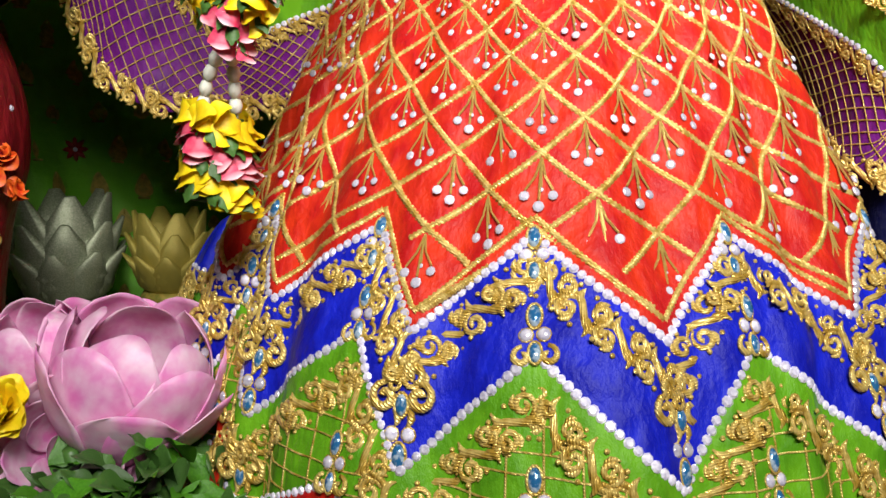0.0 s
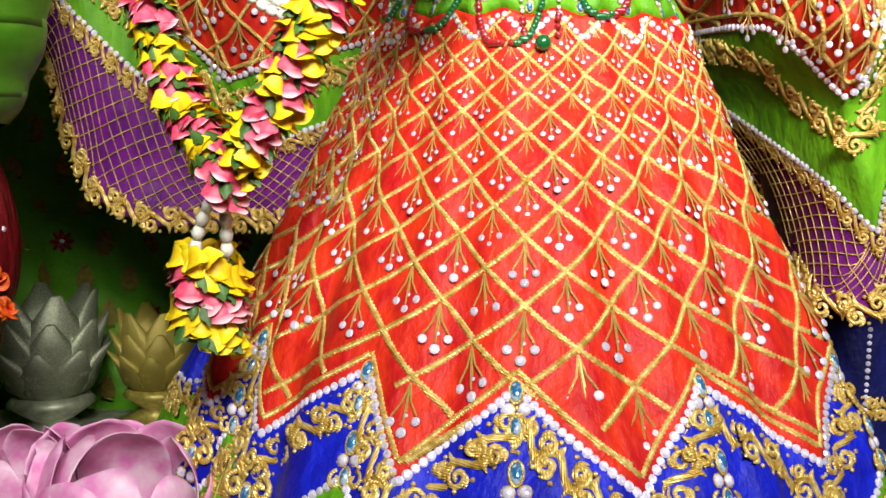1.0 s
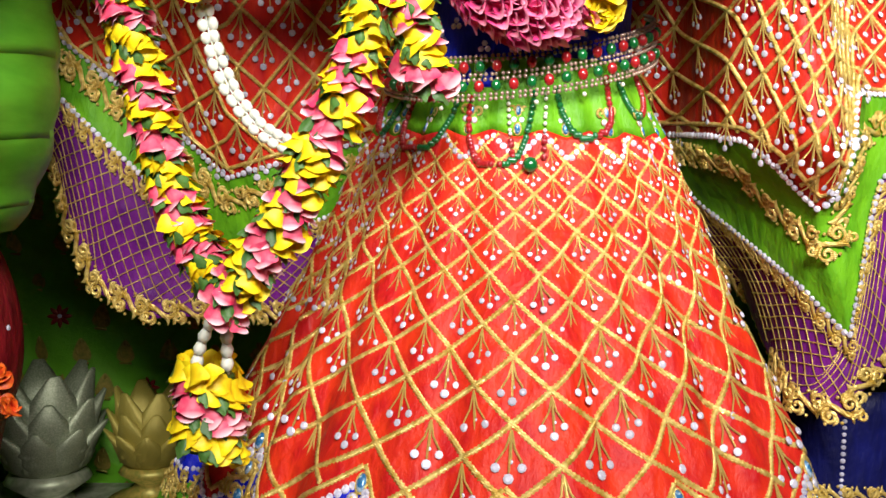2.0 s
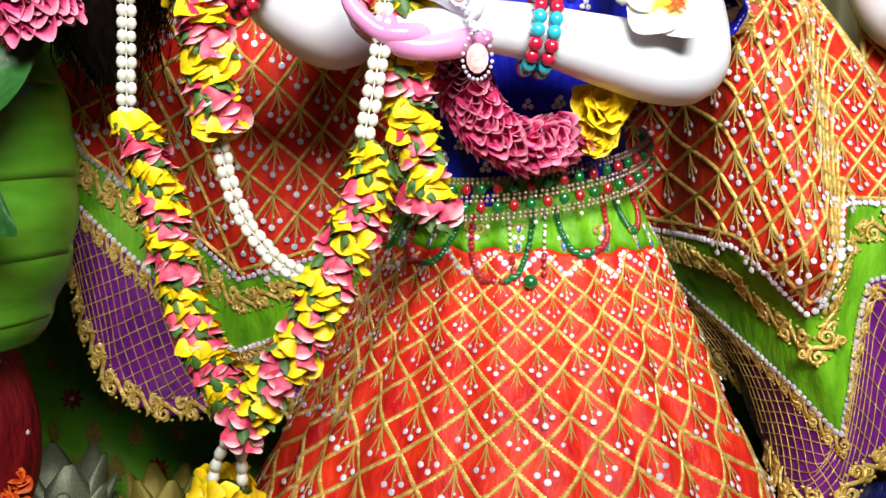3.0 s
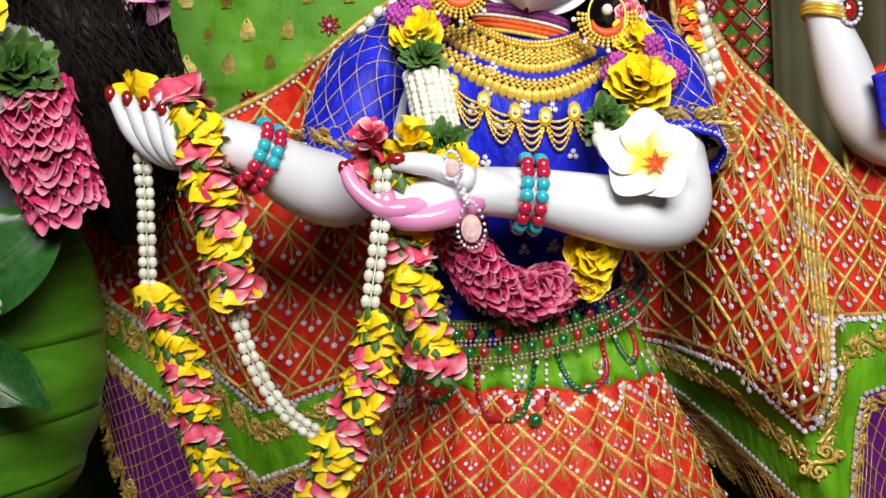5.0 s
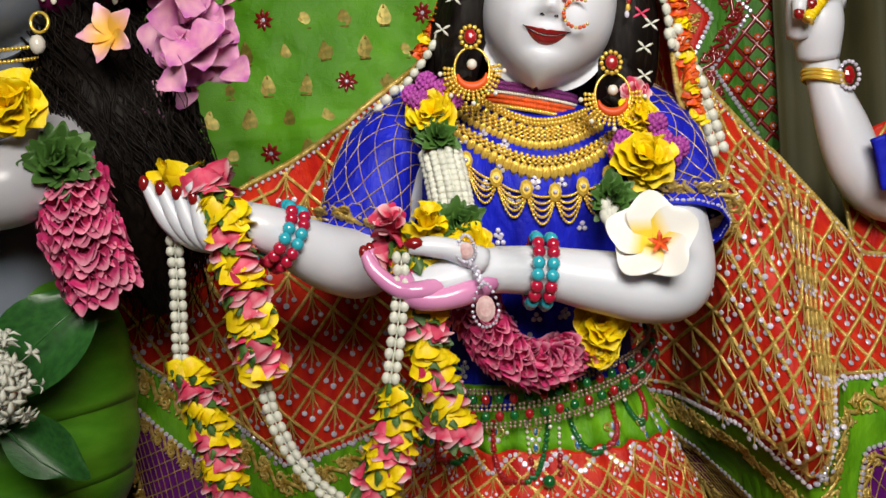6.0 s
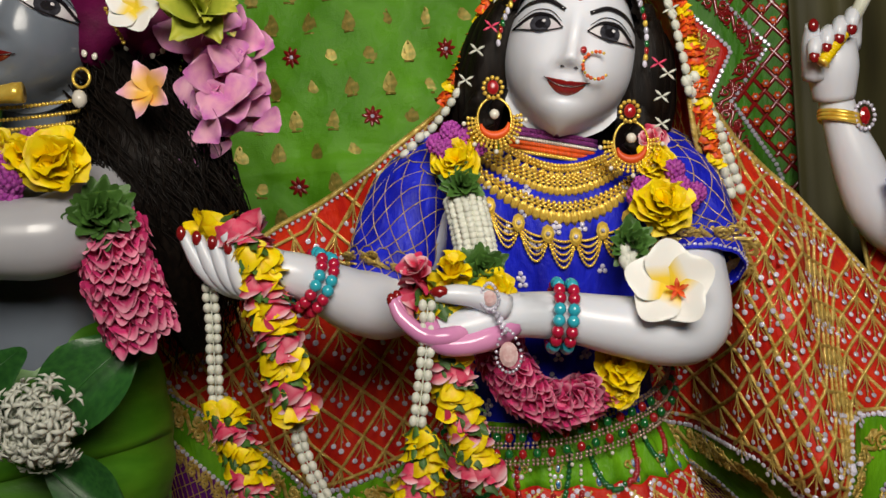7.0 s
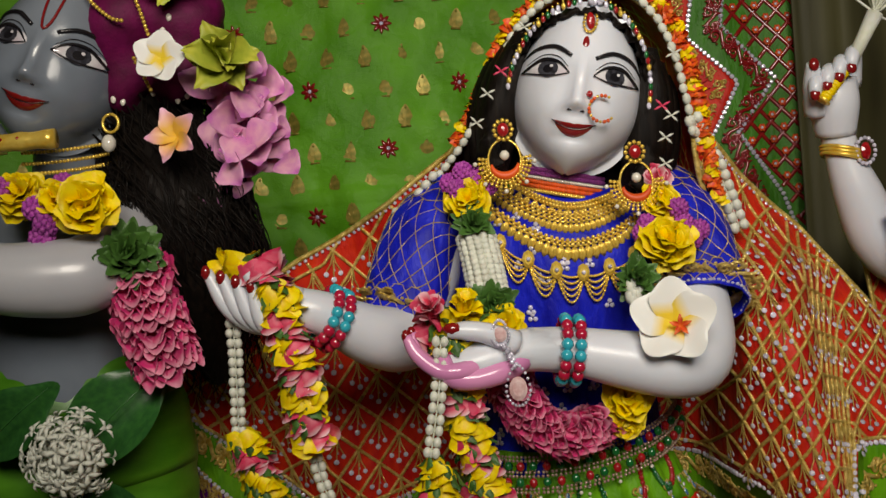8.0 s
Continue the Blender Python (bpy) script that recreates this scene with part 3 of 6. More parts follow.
def wing(side, levels, bulge, lattice, spread, name, label):
    """A hanging half of the cape: levels are its lines from the top edge to the lower edge, zone by zone."""
    top = thing(name, label, "cape")

    def zone(k):
        a, c = levels[k], levels[k + 1]

        def f(u, v):
            p = a(u).lerp(c(u), v)
            p.y += bulge(p, u)
            return p
        return f
    colors = ("red", "green", "purple")
    names = ("lattice_panel", "green_band", "purple_panel")
    fs = [zone(k) for k in range(3)]
    for k in range(3):
        b = Build()
        b.grid(fs[k], 150, 60 if k == 0 else 24)
        b.make(names[k], colors[k], top, solid=-0.002 * side)
    f = fs[0]
    low = [levels[1](i / 200) for i in range(201)]
    run = [0.0]
    for p, q in zip(low, low[1:]):
        run.append(run[-1] + (q - p).length)
    pitch, slope = lattice
    height = lambda u: (levels[1](u) - levels[0](u)).length
    for hand in (-1, 1):
        for k in range(-40, 60):
            uv = []
            for i in range(201):
                t = hand * (run[i] - k * pitch) * slope
                v = 1 - t / max(height(i / 200), 0.01)
                if t > 0.0 and 0.01 < v < 0.985:
                    uv.append((i / 200, v))
            if len(uv) > 4:
                on_cloth("gold_cord", f, uv, 0.0021, top, lift=0.0008, rope=True)
    for j in range(1, 60):
        for i in range(40):
            s, t = (i + (0.5 if j % 2 else 0)) * pitch, j * pitch * slope / 2
            u = float(np.interp(s, run, [q / 200 for q in range(201)]))
            v = 1 - t / max(height(u), 0.01)
            if 0.02 < u < 0.98 and 0.03 < v:
                put("crystal_spray", SPRAY, spot(f, u, v + 0.05 * pitch / height(u), random.uniform(-8, 8), 0.0018, pitch * 0.66), top)
    edge = [(i / 60, 1.0) for i in range(61)]
    gem_row(f, [(u, 0.992) for u, _ in edge], top, 0.0032, 0.0068)
    on_cloth("gold_cord", f, [(u, 0.965) for u, _ in edge], 0.0022, top)
    on_cloth("gold_cord", f, [(u, 0.006) for u, _ in edge], 0.0032, top, rope=True)
    gem_row(f, [(u, 0.022) for u, _ in edge], top, 0.0022, 0.0075)
    scroll_row(fs[1], [(u, 0.3) for u, _ in edge], top, 0.034, 0, 1.05)
    gem_row(fs[1], [(u, 0.97) for u, _ in edge], top, 0.003, 0.0066)
    scroll_row(fs[2], [(u, 0.94) for u, _ in edge], top, 0.034, 0, 1.1)
    scroll_row(fs[2], [(u, 0.06) for u, _ in edge], top, 0.034, 0, 0.75)
    # silver grid on the purple panel
    g2 = fs[2]
    for hand in (-1, 1):
        for k in range(-10, 46):
            uv = []
            for i in range(24):
                v = 0.06 + 0.82 * i / 23
                u = (k + hand * v * 7) / 36
                if 0 < u < 1:
                    uv.append((u, v))
            if len(uv) > 3:
                on_cloth("silver_thread", g2, uv, 0.0006, top, "gold", 4)
    return f


def cape():
    def bulge_l(p, u):
        return 0.012 * math.sin(p.x * 38 + p.z * 9) + 0.010 * wob(p.x, 1, p.z, 9)
    left = [poly([(0.03, 0.82, 0.975), (-0.02, 0.84, 0.90), (-0.093, 0.85, 0.845), (-0.208, 0.865, 0.784), (-0.30, 0.875, 0.72), (-0.46, 0.9, 0.62)]),
            poly([(0.06, 0.93, 0.53), (-0.035, 0.93, 0.515), (-0.194, 0.93, 0.468), (-0.352, 0.92, 0.605), (-0.46, 0.92, 0.60)]),
            poly([(0.06, 0.935, 0.46), (-0.06, 0.935, 0.445), (-0.202, 0.938, 0.388), (-0.352, 0.925, 0.545), (-0.42, 0.925, 0.54)]),
            poly([(0.06, 0.94, 0.33), (-0.155, 0.94, 0.328), (-0.276, 0.935, 0.327), (-0.335, 0.935, 0.355), (-0.36, 0.935, 0.42), (-0.362, 0.935, 0.50)])]
    wing(-1, left, bulge_l, (0.050, 1.1), 0, "cape_wing", "red lattice-embroidered cape wing with green and purple border panels")

    def ease(t):
        t = max(0.0, min(1.0, t))
        return t * t * (3 - 2 * t)

    def bulge_r(p, u):
        # the front pleat: a sharp fold edge, forward of the shaded part behind it
        fold = -0.085 * ease((0.82 - p.z) / 0.10) * ease((p.z - 0.44) / 0.08) * ease((p.x - 0.254) / 0.022) * (1 - 0.85 * ease((p.x - 0.31) / 0.09))
        return fold + 0.006 * math.sin(p.x * 44 + p.z * 6) + 0.004 * wob(p.x, 5, p.z, 14)
    right = [poly([(0.19, 0.80, 0.985), (0.235, 0.83, 0.925), (0.30, 0.88, 0.855), (0.372, 0.91, 0.791), (0.458, 0.92, 0.677), (0.62, 0.93, 0.66)]),
             poly([(0.20, 0.98, 0.53), (0.264, 0.96, 0.519), (0.288, 0.90, 0.512), (0.345, 0.79, 0.453), (0.352, 0.787, 0.46), (0.374, 0.80, 0.555), (0.452, 0.83, 0.555), (0.62, 0.88, 0.555)]),
             poly([(0.22, 0.98, 0.50), (0.275, 0.95, 0.465), (0.309, 0.90, 0.429), (0.349, 0.82, 0.38), (0.383, 0.787, 0.339), (0.388, 0.787, 0.376), (0.409, 0.80, 0.483), (0.45, 0.82, 0.493), (0.62, 0.88, 0.50)]),
             poly([(0.27, 0.98, 0.43), (0.341, 0.95, 0.357), (0.349, 0.90, 0.307), (0.345, 0.83, 0.274), (0.379, 0.79, 0.268), (0.399, 0.79, 0.291), (0.461, 0.82, 0.316), (0.62, 0.88, 0.32)])]
    wing(1, right, bulge_r, (0.045, 1.05), 0, "cape_wing", "red lattice-embroidered cape wing with a deep front pleat")


cape()


# ---- the middle statue: one plain marble figure ----
HEAD = Matrix.Translation((0.112, 0.765, 0.928)) @ pose(0, 0, 0, 0, 12.5, -3)


def limb(b, pts, radii, n=24, sides=18, slot=0):
    c = spline([(p[0], p[1], p[2]) for p in pts], n)
    r = spline([(x, 0, 0) for x in radii], n)
    b.tube(c, [q.x for q in r], sides, slot)


def face_point(x, z, lift=0.0):
    """A point of the face's front, in the head's own axes (x across, z up, -y ahead)."""
    k = max(0.0, 1 - (x / face_width(z)) ** 2 * 0.98 - (z / (0.080 if z < 0 else 0.092)) ** 2 * (0.90 if z < 0 else 0.55))
    y = -0.072 * math.sqrt(k)
    y -= 0.015 * math.exp(-(x / 0.0062) ** 2) * math.exp(-((z + 0.013) / (0.012 if z > -0.013 else 0.0062)) ** 2)
    y -= 0.0075 * math.exp(-((abs(x) - 0.0082) / 0.0042) ** 2) * math.exp(-((z + 0.0165) / 0.0055) ** 2)
    y -= 0.008 * math.exp(-(x / 0.0058) ** 2) * math.exp(-((z - 0.010) / 0.018) ** 2)
    y -= 0.004 * math.exp(-((abs(x) - 0.030) / 0.016) ** 2) * math.exp(-((z + 0.022) / 0.018) ** 2)
    y += 0.0022 * math.exp(-((abs(x) - 0.0235) / 0.005) ** 2) * math.exp(-((z + 0.032) / 0.008) ** 2)
    y += 0.0025 * math.exp(-(x / 0.014) ** 2) * math.exp(-((z + 0.0465) / 0.0035) ** 2)
    y += 0.005 * math.exp(-((abs(x) - 0.031) / 0.014) ** 2) * math.exp(-((z - 0.020) / 0.009) ** 2)
    y -= 0.0035 * math.exp(-(x / 0.017) ** 2) * math.exp(-((z + 0.033) / 0.007) ** 2)
    y -= 0.005 * math.exp(-(x / 0.020) ** 2) * math.exp(-((z + 0.059) / 0.012) ** 2)
    return Vector((x, y - lift, z))


def face_width(z):
    k = z / (0.077 if z < 0 else 0.088)
    return 0.0635 * math.sqrt(max(0.004, 1 - abs(k) ** (3.1 if k < 0 else 2.3) * (0.97 if k < 0 else 0.62)))


HEADS = [HEAD]


def paint(b, outline, slot, lift, rings=4, rim=None):
    """A thin raised area of paint on the face, from its outline about its middle."""
    cx, cz = sum(p[0] for p in outline) / len(outline), sum(p[1] for p in outline) / len(outline)
    n = len(outline)
    verts = [HEADS[0] @ face_point(cx + (x - cx) * k / rings, cz + (z - cz) * k / rings, lift if k < rings else (lift * 0.1 if rim is None else rim)) for k in range(1, rings + 1) for x, z in outline]
    verts.append(HEADS[0] @ face_point(cx, cz, lift))
    faces = [((k) * n + i, k * n + (i + 1) % n, (k + 1) * n + (i + 1) % n, (k + 1) * n + i) for k in range(rings - 1) for i in range(n)]
    faces += [(i, (n * rings), (i + 1) % n) for i in range(n)]
    b.add(verts, faces, slot)


def brush(b, pts, rads, slot, lift=0.0006):
    c = [HEADS[0] @ face_point(p.x, p.y, lift) for p in spline([(x, z, 0) for x, z in pts], 14)]
    r = [q.x for q in spline([(x, 0, 0) for x in rads], 14)]
    b.tube(c, r, 6, slot)


def carve_head(b, m, mark="drop"):
    """Head with its painted features; slots as in the statue."""
    HEADS[0] = m
    # head: the front from face_point, the back a plain dome
    def head(u, v):
        z = -0.0775 + 0.1675 * v
        w = face_width(z)
        a = math.pi * 2 * u
        x = w * math.sin(a) * 0.999
        if math.cos(a) > 0:
            return HEADS[0] @ face_point(x, z)
        return HEADS[0] @ Vector((x, 0.075 * -math.cos(a) * math.sqrt(max(0.02, 1 - (z / (0.078 if z < 0 else 0.095)) ** 2)), z))
    b.grid(head, 72, 60, 0, loop=True)
    # painted features
    for s in (-1, 1):
        ex, ez = s * 0.0325, 0.0165
        eye = [(ex + 0.0215 * math.cos(a), ez + (0.0098 if math.sin(a) > 0 else 0.0066) * math.sin(a) + s * 0.0012 * math.cos(a)) for a in [2 * math.pi * i / 20 for i in range(20)]]
        paint(b, eye, 1, 0.0022)
        # iris, pupil, then an off-centre white dot: a glint painted on
        for r, slot, lift in ((0.0098, 2, 0.0027), (0.0048, 3, 0.0031), (0.0016, 1, 0.0036)):
            off = 0.003 if slot == 1 else 0.0
            ic = [(ex + off + r * math.cos(a), ez + 0.0014 + off + r * 0.92 * math.sin(a)) for a in [2 * math.pi * i / 16 for i in range(16)]]
            paint(b, ic, slot, lift, 2, lift - 0.0002)
        brush(b, [(ex - s * 0.021, ez - 0.002), (ex - s * 0.009, ez + 0.0085), (ex + s * 0.006, ez + 0.0102), (ex + s * 0.019, ez + 0.002), (ex + s * 0.026, ez - 0.002)], [0.0006, 0.0015, 0.0020, 0.0017, 0.0006], 3, 0.0026)
        brush(b, [(ex - s * 0.021, ez - 0.002), (ex - s * 0.006, ez - 0.0055), (ex + s * 0.009, ez - 0.005), (ex + s * 0.026, ez - 0.002)], [0.0005, 0.0009, 0.001, 0.0006], 3, 0.002)
        brush(b, [(ex - s * 0.021, ez + 0.015), (ex - s * 0.004, ez + 0.0235), (ex + s * 0.014, ez + 0.021), (ex + s * 0.027, ez + 0.011)], [0.0020, 0.0026, 0.0022, 0.0007], 3)
        # thin black stroke stands in for the crease of the eyelid
        brush(b, [(ex - s * 0.019, ez + 0.0045), (ex - s * 0.008, ez + 0.0138), (ex + s * 0.007, ez + 0.0148), (ex + s * 0.021, ez + 0.006)], [0.0003, 0.0005, 0.0005, 0.0003], 3, 0.0008)
    # lips: a bowed upper lip and a full lower one, the corners turned up
    rise = lambda x: 0.0062 * (abs(x) / 0.0205) ** 2.2
    xs = [0.0205 * (2 * i / 16 - 1) for i in range(17)]
    bow = lambda x: max(0.0, (1 - (abs(x) / 0.0205) ** 1.6)) * (0.0052 - 0.0016 * math.exp(-(x / 0.0028) ** 2))
    full = lambda x: max(0.0, 1 - (abs(x) / 0.0185) ** 2) * 0.0066
    paint(b, [(x, -0.0372 + rise(x) + bow(x)) for x in xs] + [(x, -0.0376 + rise(x)) for x in xs[::-1]], 4, 0.0020)
    paint(b, [(x, -0.0380 + rise(x)) for x in xs[1:-1]] + [(x, -0.0384 + rise(x) - full(x)) for x in xs[1:-1][::-1]], 4, 0.0026)
    brush(b, [(x, -0.0378 + rise(x)) for x in (-0.0215, -0.010, 0.0, 0.010, 0.0215)], [0.0004, 0.0006, 0.0006, 0.0006, 0.0004], 3, 0.0022)
    # black strokes put the shade of the nostrils into paint
    for s in (-1, 1):
        brush(b, [(s * 0.0042, -0.0212), (s * 0.0062, -0.0205), (s * 0.008, -0.0212)], [0.0005, 0.0011, 0.0005], 3, -0.0004)
    if mark == "lines":
        brush(b, [(-0.0075, 0.082), (-0.0065, 0.060), (-0.0045, 0.040), (0.0, 0.030), (0.0045, 0.040), (0.0065, 0.060), (0.0075, 0.082)], [0.0014] * 7, 4, 0.0008)
        return
    drop = [(0.0032 * math.sin(a), 0.045 + (0.0035 if math.cos(a) < 0 else 0.008) * math.cos(a)) for a in [2 * math.pi * i / 12 for i in range(12)]]
    paint(b, drop, 4, 0.001, 2)


def statue():
    b = Build()
    carve_head(b, HEAD)
    limb(b, [(0.095, 0.80, 0.905), (0.095, 0.80, 0.865), (0.09, 0.805, 0.835), (0.088, 0.815, 0.80)], [0.036, 0.036, 0.040, 0.06])
    # torso core and arms
    limb(b, [(0.086, 0.82, 0.56), (0.085, 0.82, 0.70), (0.085, 0.82, 0.80)], [0.06, 0.07, 0.075])
    limb(b, [(0.200, 0.80, 0.80), (0.215, 0.765, 0.735), (0.206, 0.70, 0.674), (0.178, 0.672, 0.664), (0.132, 0.664, 0.672), (0.080, 0.662, 0.684), (0.042, 0.655, 0.688)],
         [0.035, 0.035, 0.033, 0.031, 0.027, 0.0215, 0.0195], 40)
    limb(b, [(-0.03, 0.80, 0.80), (-0.062, 0.775, 0.74), (-0.075, 0.75, 0.70), (-0.105, 0.71, 0.705), (-0.145, 0.672, 0.73), (-0.17, 0.664, 0.738)],
         [0.034, 0.034, 0.034, 0.030, 0.021, 0.019], 40)
    first = len(b.v)
    # the hand in front of the chest, palm up, with pink fingers that hold the garland
    limb(b, [(0.080, 0.632, 0.686), (0.045, 0.623, 0.689), (0.015, 0.612, 0.684), (-0.012, 0.604, 0.680), (-0.03, 0.602, 0.684)], [0.0205, 0.0196, 0.0195, 0.016, 0.010], 20)
    for k in range(4):
        y = 0.588 + 0.011 * k
        limb(b, [(0.008, 0.606, 0.682), (-0.014, y, 0.677 + 0.001 * k), (-0.034, y, 0.679), (-0.052, y + 0.001, 0.694), (-0.060 + 0.004 * k, y + 0.003, 0.710 + 0.002 * k)], [0.0085, 0.0082, 0.0076, 0.0066, 0.0045], 18, 12, 5)
        b.ball((-0.0605 + 0.004 * k, y + 0.002, 0.710 + 0.002 * k), (0.0042, 0.004, 0.006), 4, 8, 5)
    limb(b, [(0.035, 0.605, 0.697), (0.012, 0.594, 0.708), (-0.008, 0.590, 0.712), (-0.024, 0.588, 0.712)], [0.0125, 0.0095, 0.0085, 0.0055], 14, 10)
    b.ball((-0.019, 0.586, 0.7145), (0.009, 0.006, 0.0055), 4, 8, 5)
    limb(b, [(0.048, 0.618, 0.686), (0.025, 0.603, 0.675), (0.0, 0.594, 0.669), (-0.022, 0.59, 0.672), (-0.03, 0.592, 0.69)], [0.010, 0.0115, 0.010, 0.009, 0.007], 18, 12, 5)
    b.v[first:] = [(x - 0.004, y + 0.030, z - 0.002) for x, y, z in b.v[first:]]
    # the hand held out to the side, fingers up
    limb(b, [(-0.165, 0.664, 0.737), (-0.187, 0.660, 0.742), (-0.207, 0.660, 0.742)], [0.019, 0.020, 0.014], 12)
    for k in range(4):
        tip = Vector((-0.246 + 0.0145 * k, 0.646 - 0.004 * k, 0.776 - 0.005 * k))
        limb(b, [(-0.186 + 0.003 * k, 0.662 - 0.004 * k, 0.724), (-0.208 + 0.006 * k, 0.655 - 0.004 * k, 0.726 - 0.001 * k), (-0.230 + 0.011 * k, 0.649 - 0.004 * k, 0.744 - 0.003 * k), tuple(tip)], [0.0105, 0.0095, 0.0082, 0.005], 16, 10)
        b.ball(tip + Vector((0.0, -0.0035, -0.001)), (0.0046, 0.0034, 0.0068), 4, 8, 5)
    limb(b, [(-0.175, 0.648, 0.745), (-0.195, 0.638, 0.757), (-0.206, 0.636, 0.772)], [0.011, 0.009, 0.005], 10, 10)
    ob = b.make("marble_statue", ["marble", "eyewhite", "iris", "black", "redpaint", "pinkskin"])
    tagged(ob, "white polished marble statue with painted features, dressed and garlanded", "statue")


statue()


def blouse():
    top = thing("blouse", "royal blue silk blouse with short netted sleeves", "blouse")
    rings = [(0.552, 0.104, 0.088, 0.086), (0.59, 0.100, 0.082, 0.086), (0.64, 0.098, 0.08, 0.085), (0.70, 0.112, 0.092, 0.084), (0.76, 0.122, 0.098, 0.083), (0.80, 0.118, 0.088, 0.083), (0.828, 0.092, 0.068, 0.085), (0.848, 0.048, 0.05, 0.09)]
    p = spline([(rx, ry, z) for z, rx, ry, _ in rings], 60)

    def f(u, v):
        q, th = along(p, v), 2 * math.pi * u
        r = 1 + 0.02 * math.sin(th * 9 + q.z * 20) + 0.03 * wob(th, q.z * 5, 2, 1.6)
        return Vector((0.085 + q.x * r * math.sin(th), 0.825 - q.y * r * math.cos(th), q.z))
    b = Build()
    b.grid(lambda u, v: f(u - 0.5, v), 72, 50, loop=True)
    b.make("bodice", "blue", top, solid=0.0015)
    for side, pts in ((-1, [(-0.015, 0.81, 0.825), (-0.05, 0.795, 0.80), (-0.072, 0.775, 0.745), (-0.086, 0.755, 0.705)]), (1, [(0.175, 0.81, 0.825), (0.214, 0.795, 0.80), (0.226, 0.77, 0.745), (0.224, 0.745, 0.712)])):
        c = spline(pts, 24)

        def s(u, v):
            i = int(round(max(0, min(v, 1)) * 24))
            d = (c[min(i + 1, 24)] - c[max(i - 1, 0)]).normalized()
            a = (Vector((0, -1, 0)) - d * d.dot(Vector((0, -1, 0)))).normalized()
            o = d.cross(a)
            th = 2 * math.pi * u
            r = (0.049 - 0.008 * v) * (1 + 0.05 * math.sin(3 * th + 5 * v) + 0.02 * math.sin(11 * th + 3 * v))
            return c[i] + (a * math.cos(th) + o * math.sin(th)) * r
        b = Build()
        b.grid(s, 32, 24, loop=True)
        sl = b.make("sleeve", "blue", top, solid=0.0015)
        for hand in (-1, 1):
            for k in range(15):
                uv = [(k / 15 + hand * 0.4 * i / 24, 0.04 + 0.92 * i / 24) for i in range(25)]
                on_cloth("silver_thread", s, uv, 0.0005, sl, "gold", 4)
        for k in range(9):
            put("scroll", SCROLL, spot(s, k / 9, 0.89, 0, 0.002, 1.2, tuple(s(k / 9, 0.9) - c[22])), sl)
        gem_row(s, [(i / 40, 0.975) for i in range(41)], sl, 0.0022, 0.005)
    for k in range(84):
        u, v = random.uniform(-0.27, 0.27), random.uniform(0.05, 0.8)
        m = spot(f, u, v, 0, 0.001, 0.0028)
        g = Build()
        for a in (90, 210, 330):
            g.gem((1.1 * math.cos(radians(a)), 1.1 * math.sin(radians(a)), 0), 0.95, 0, 6, 0.7)
        me = bpy.data.meshes.get("trefoil") or g.mesh("trefoil", "crystal")
        put("trefoil", me, m, top)
    return f


BODICE = blouse()


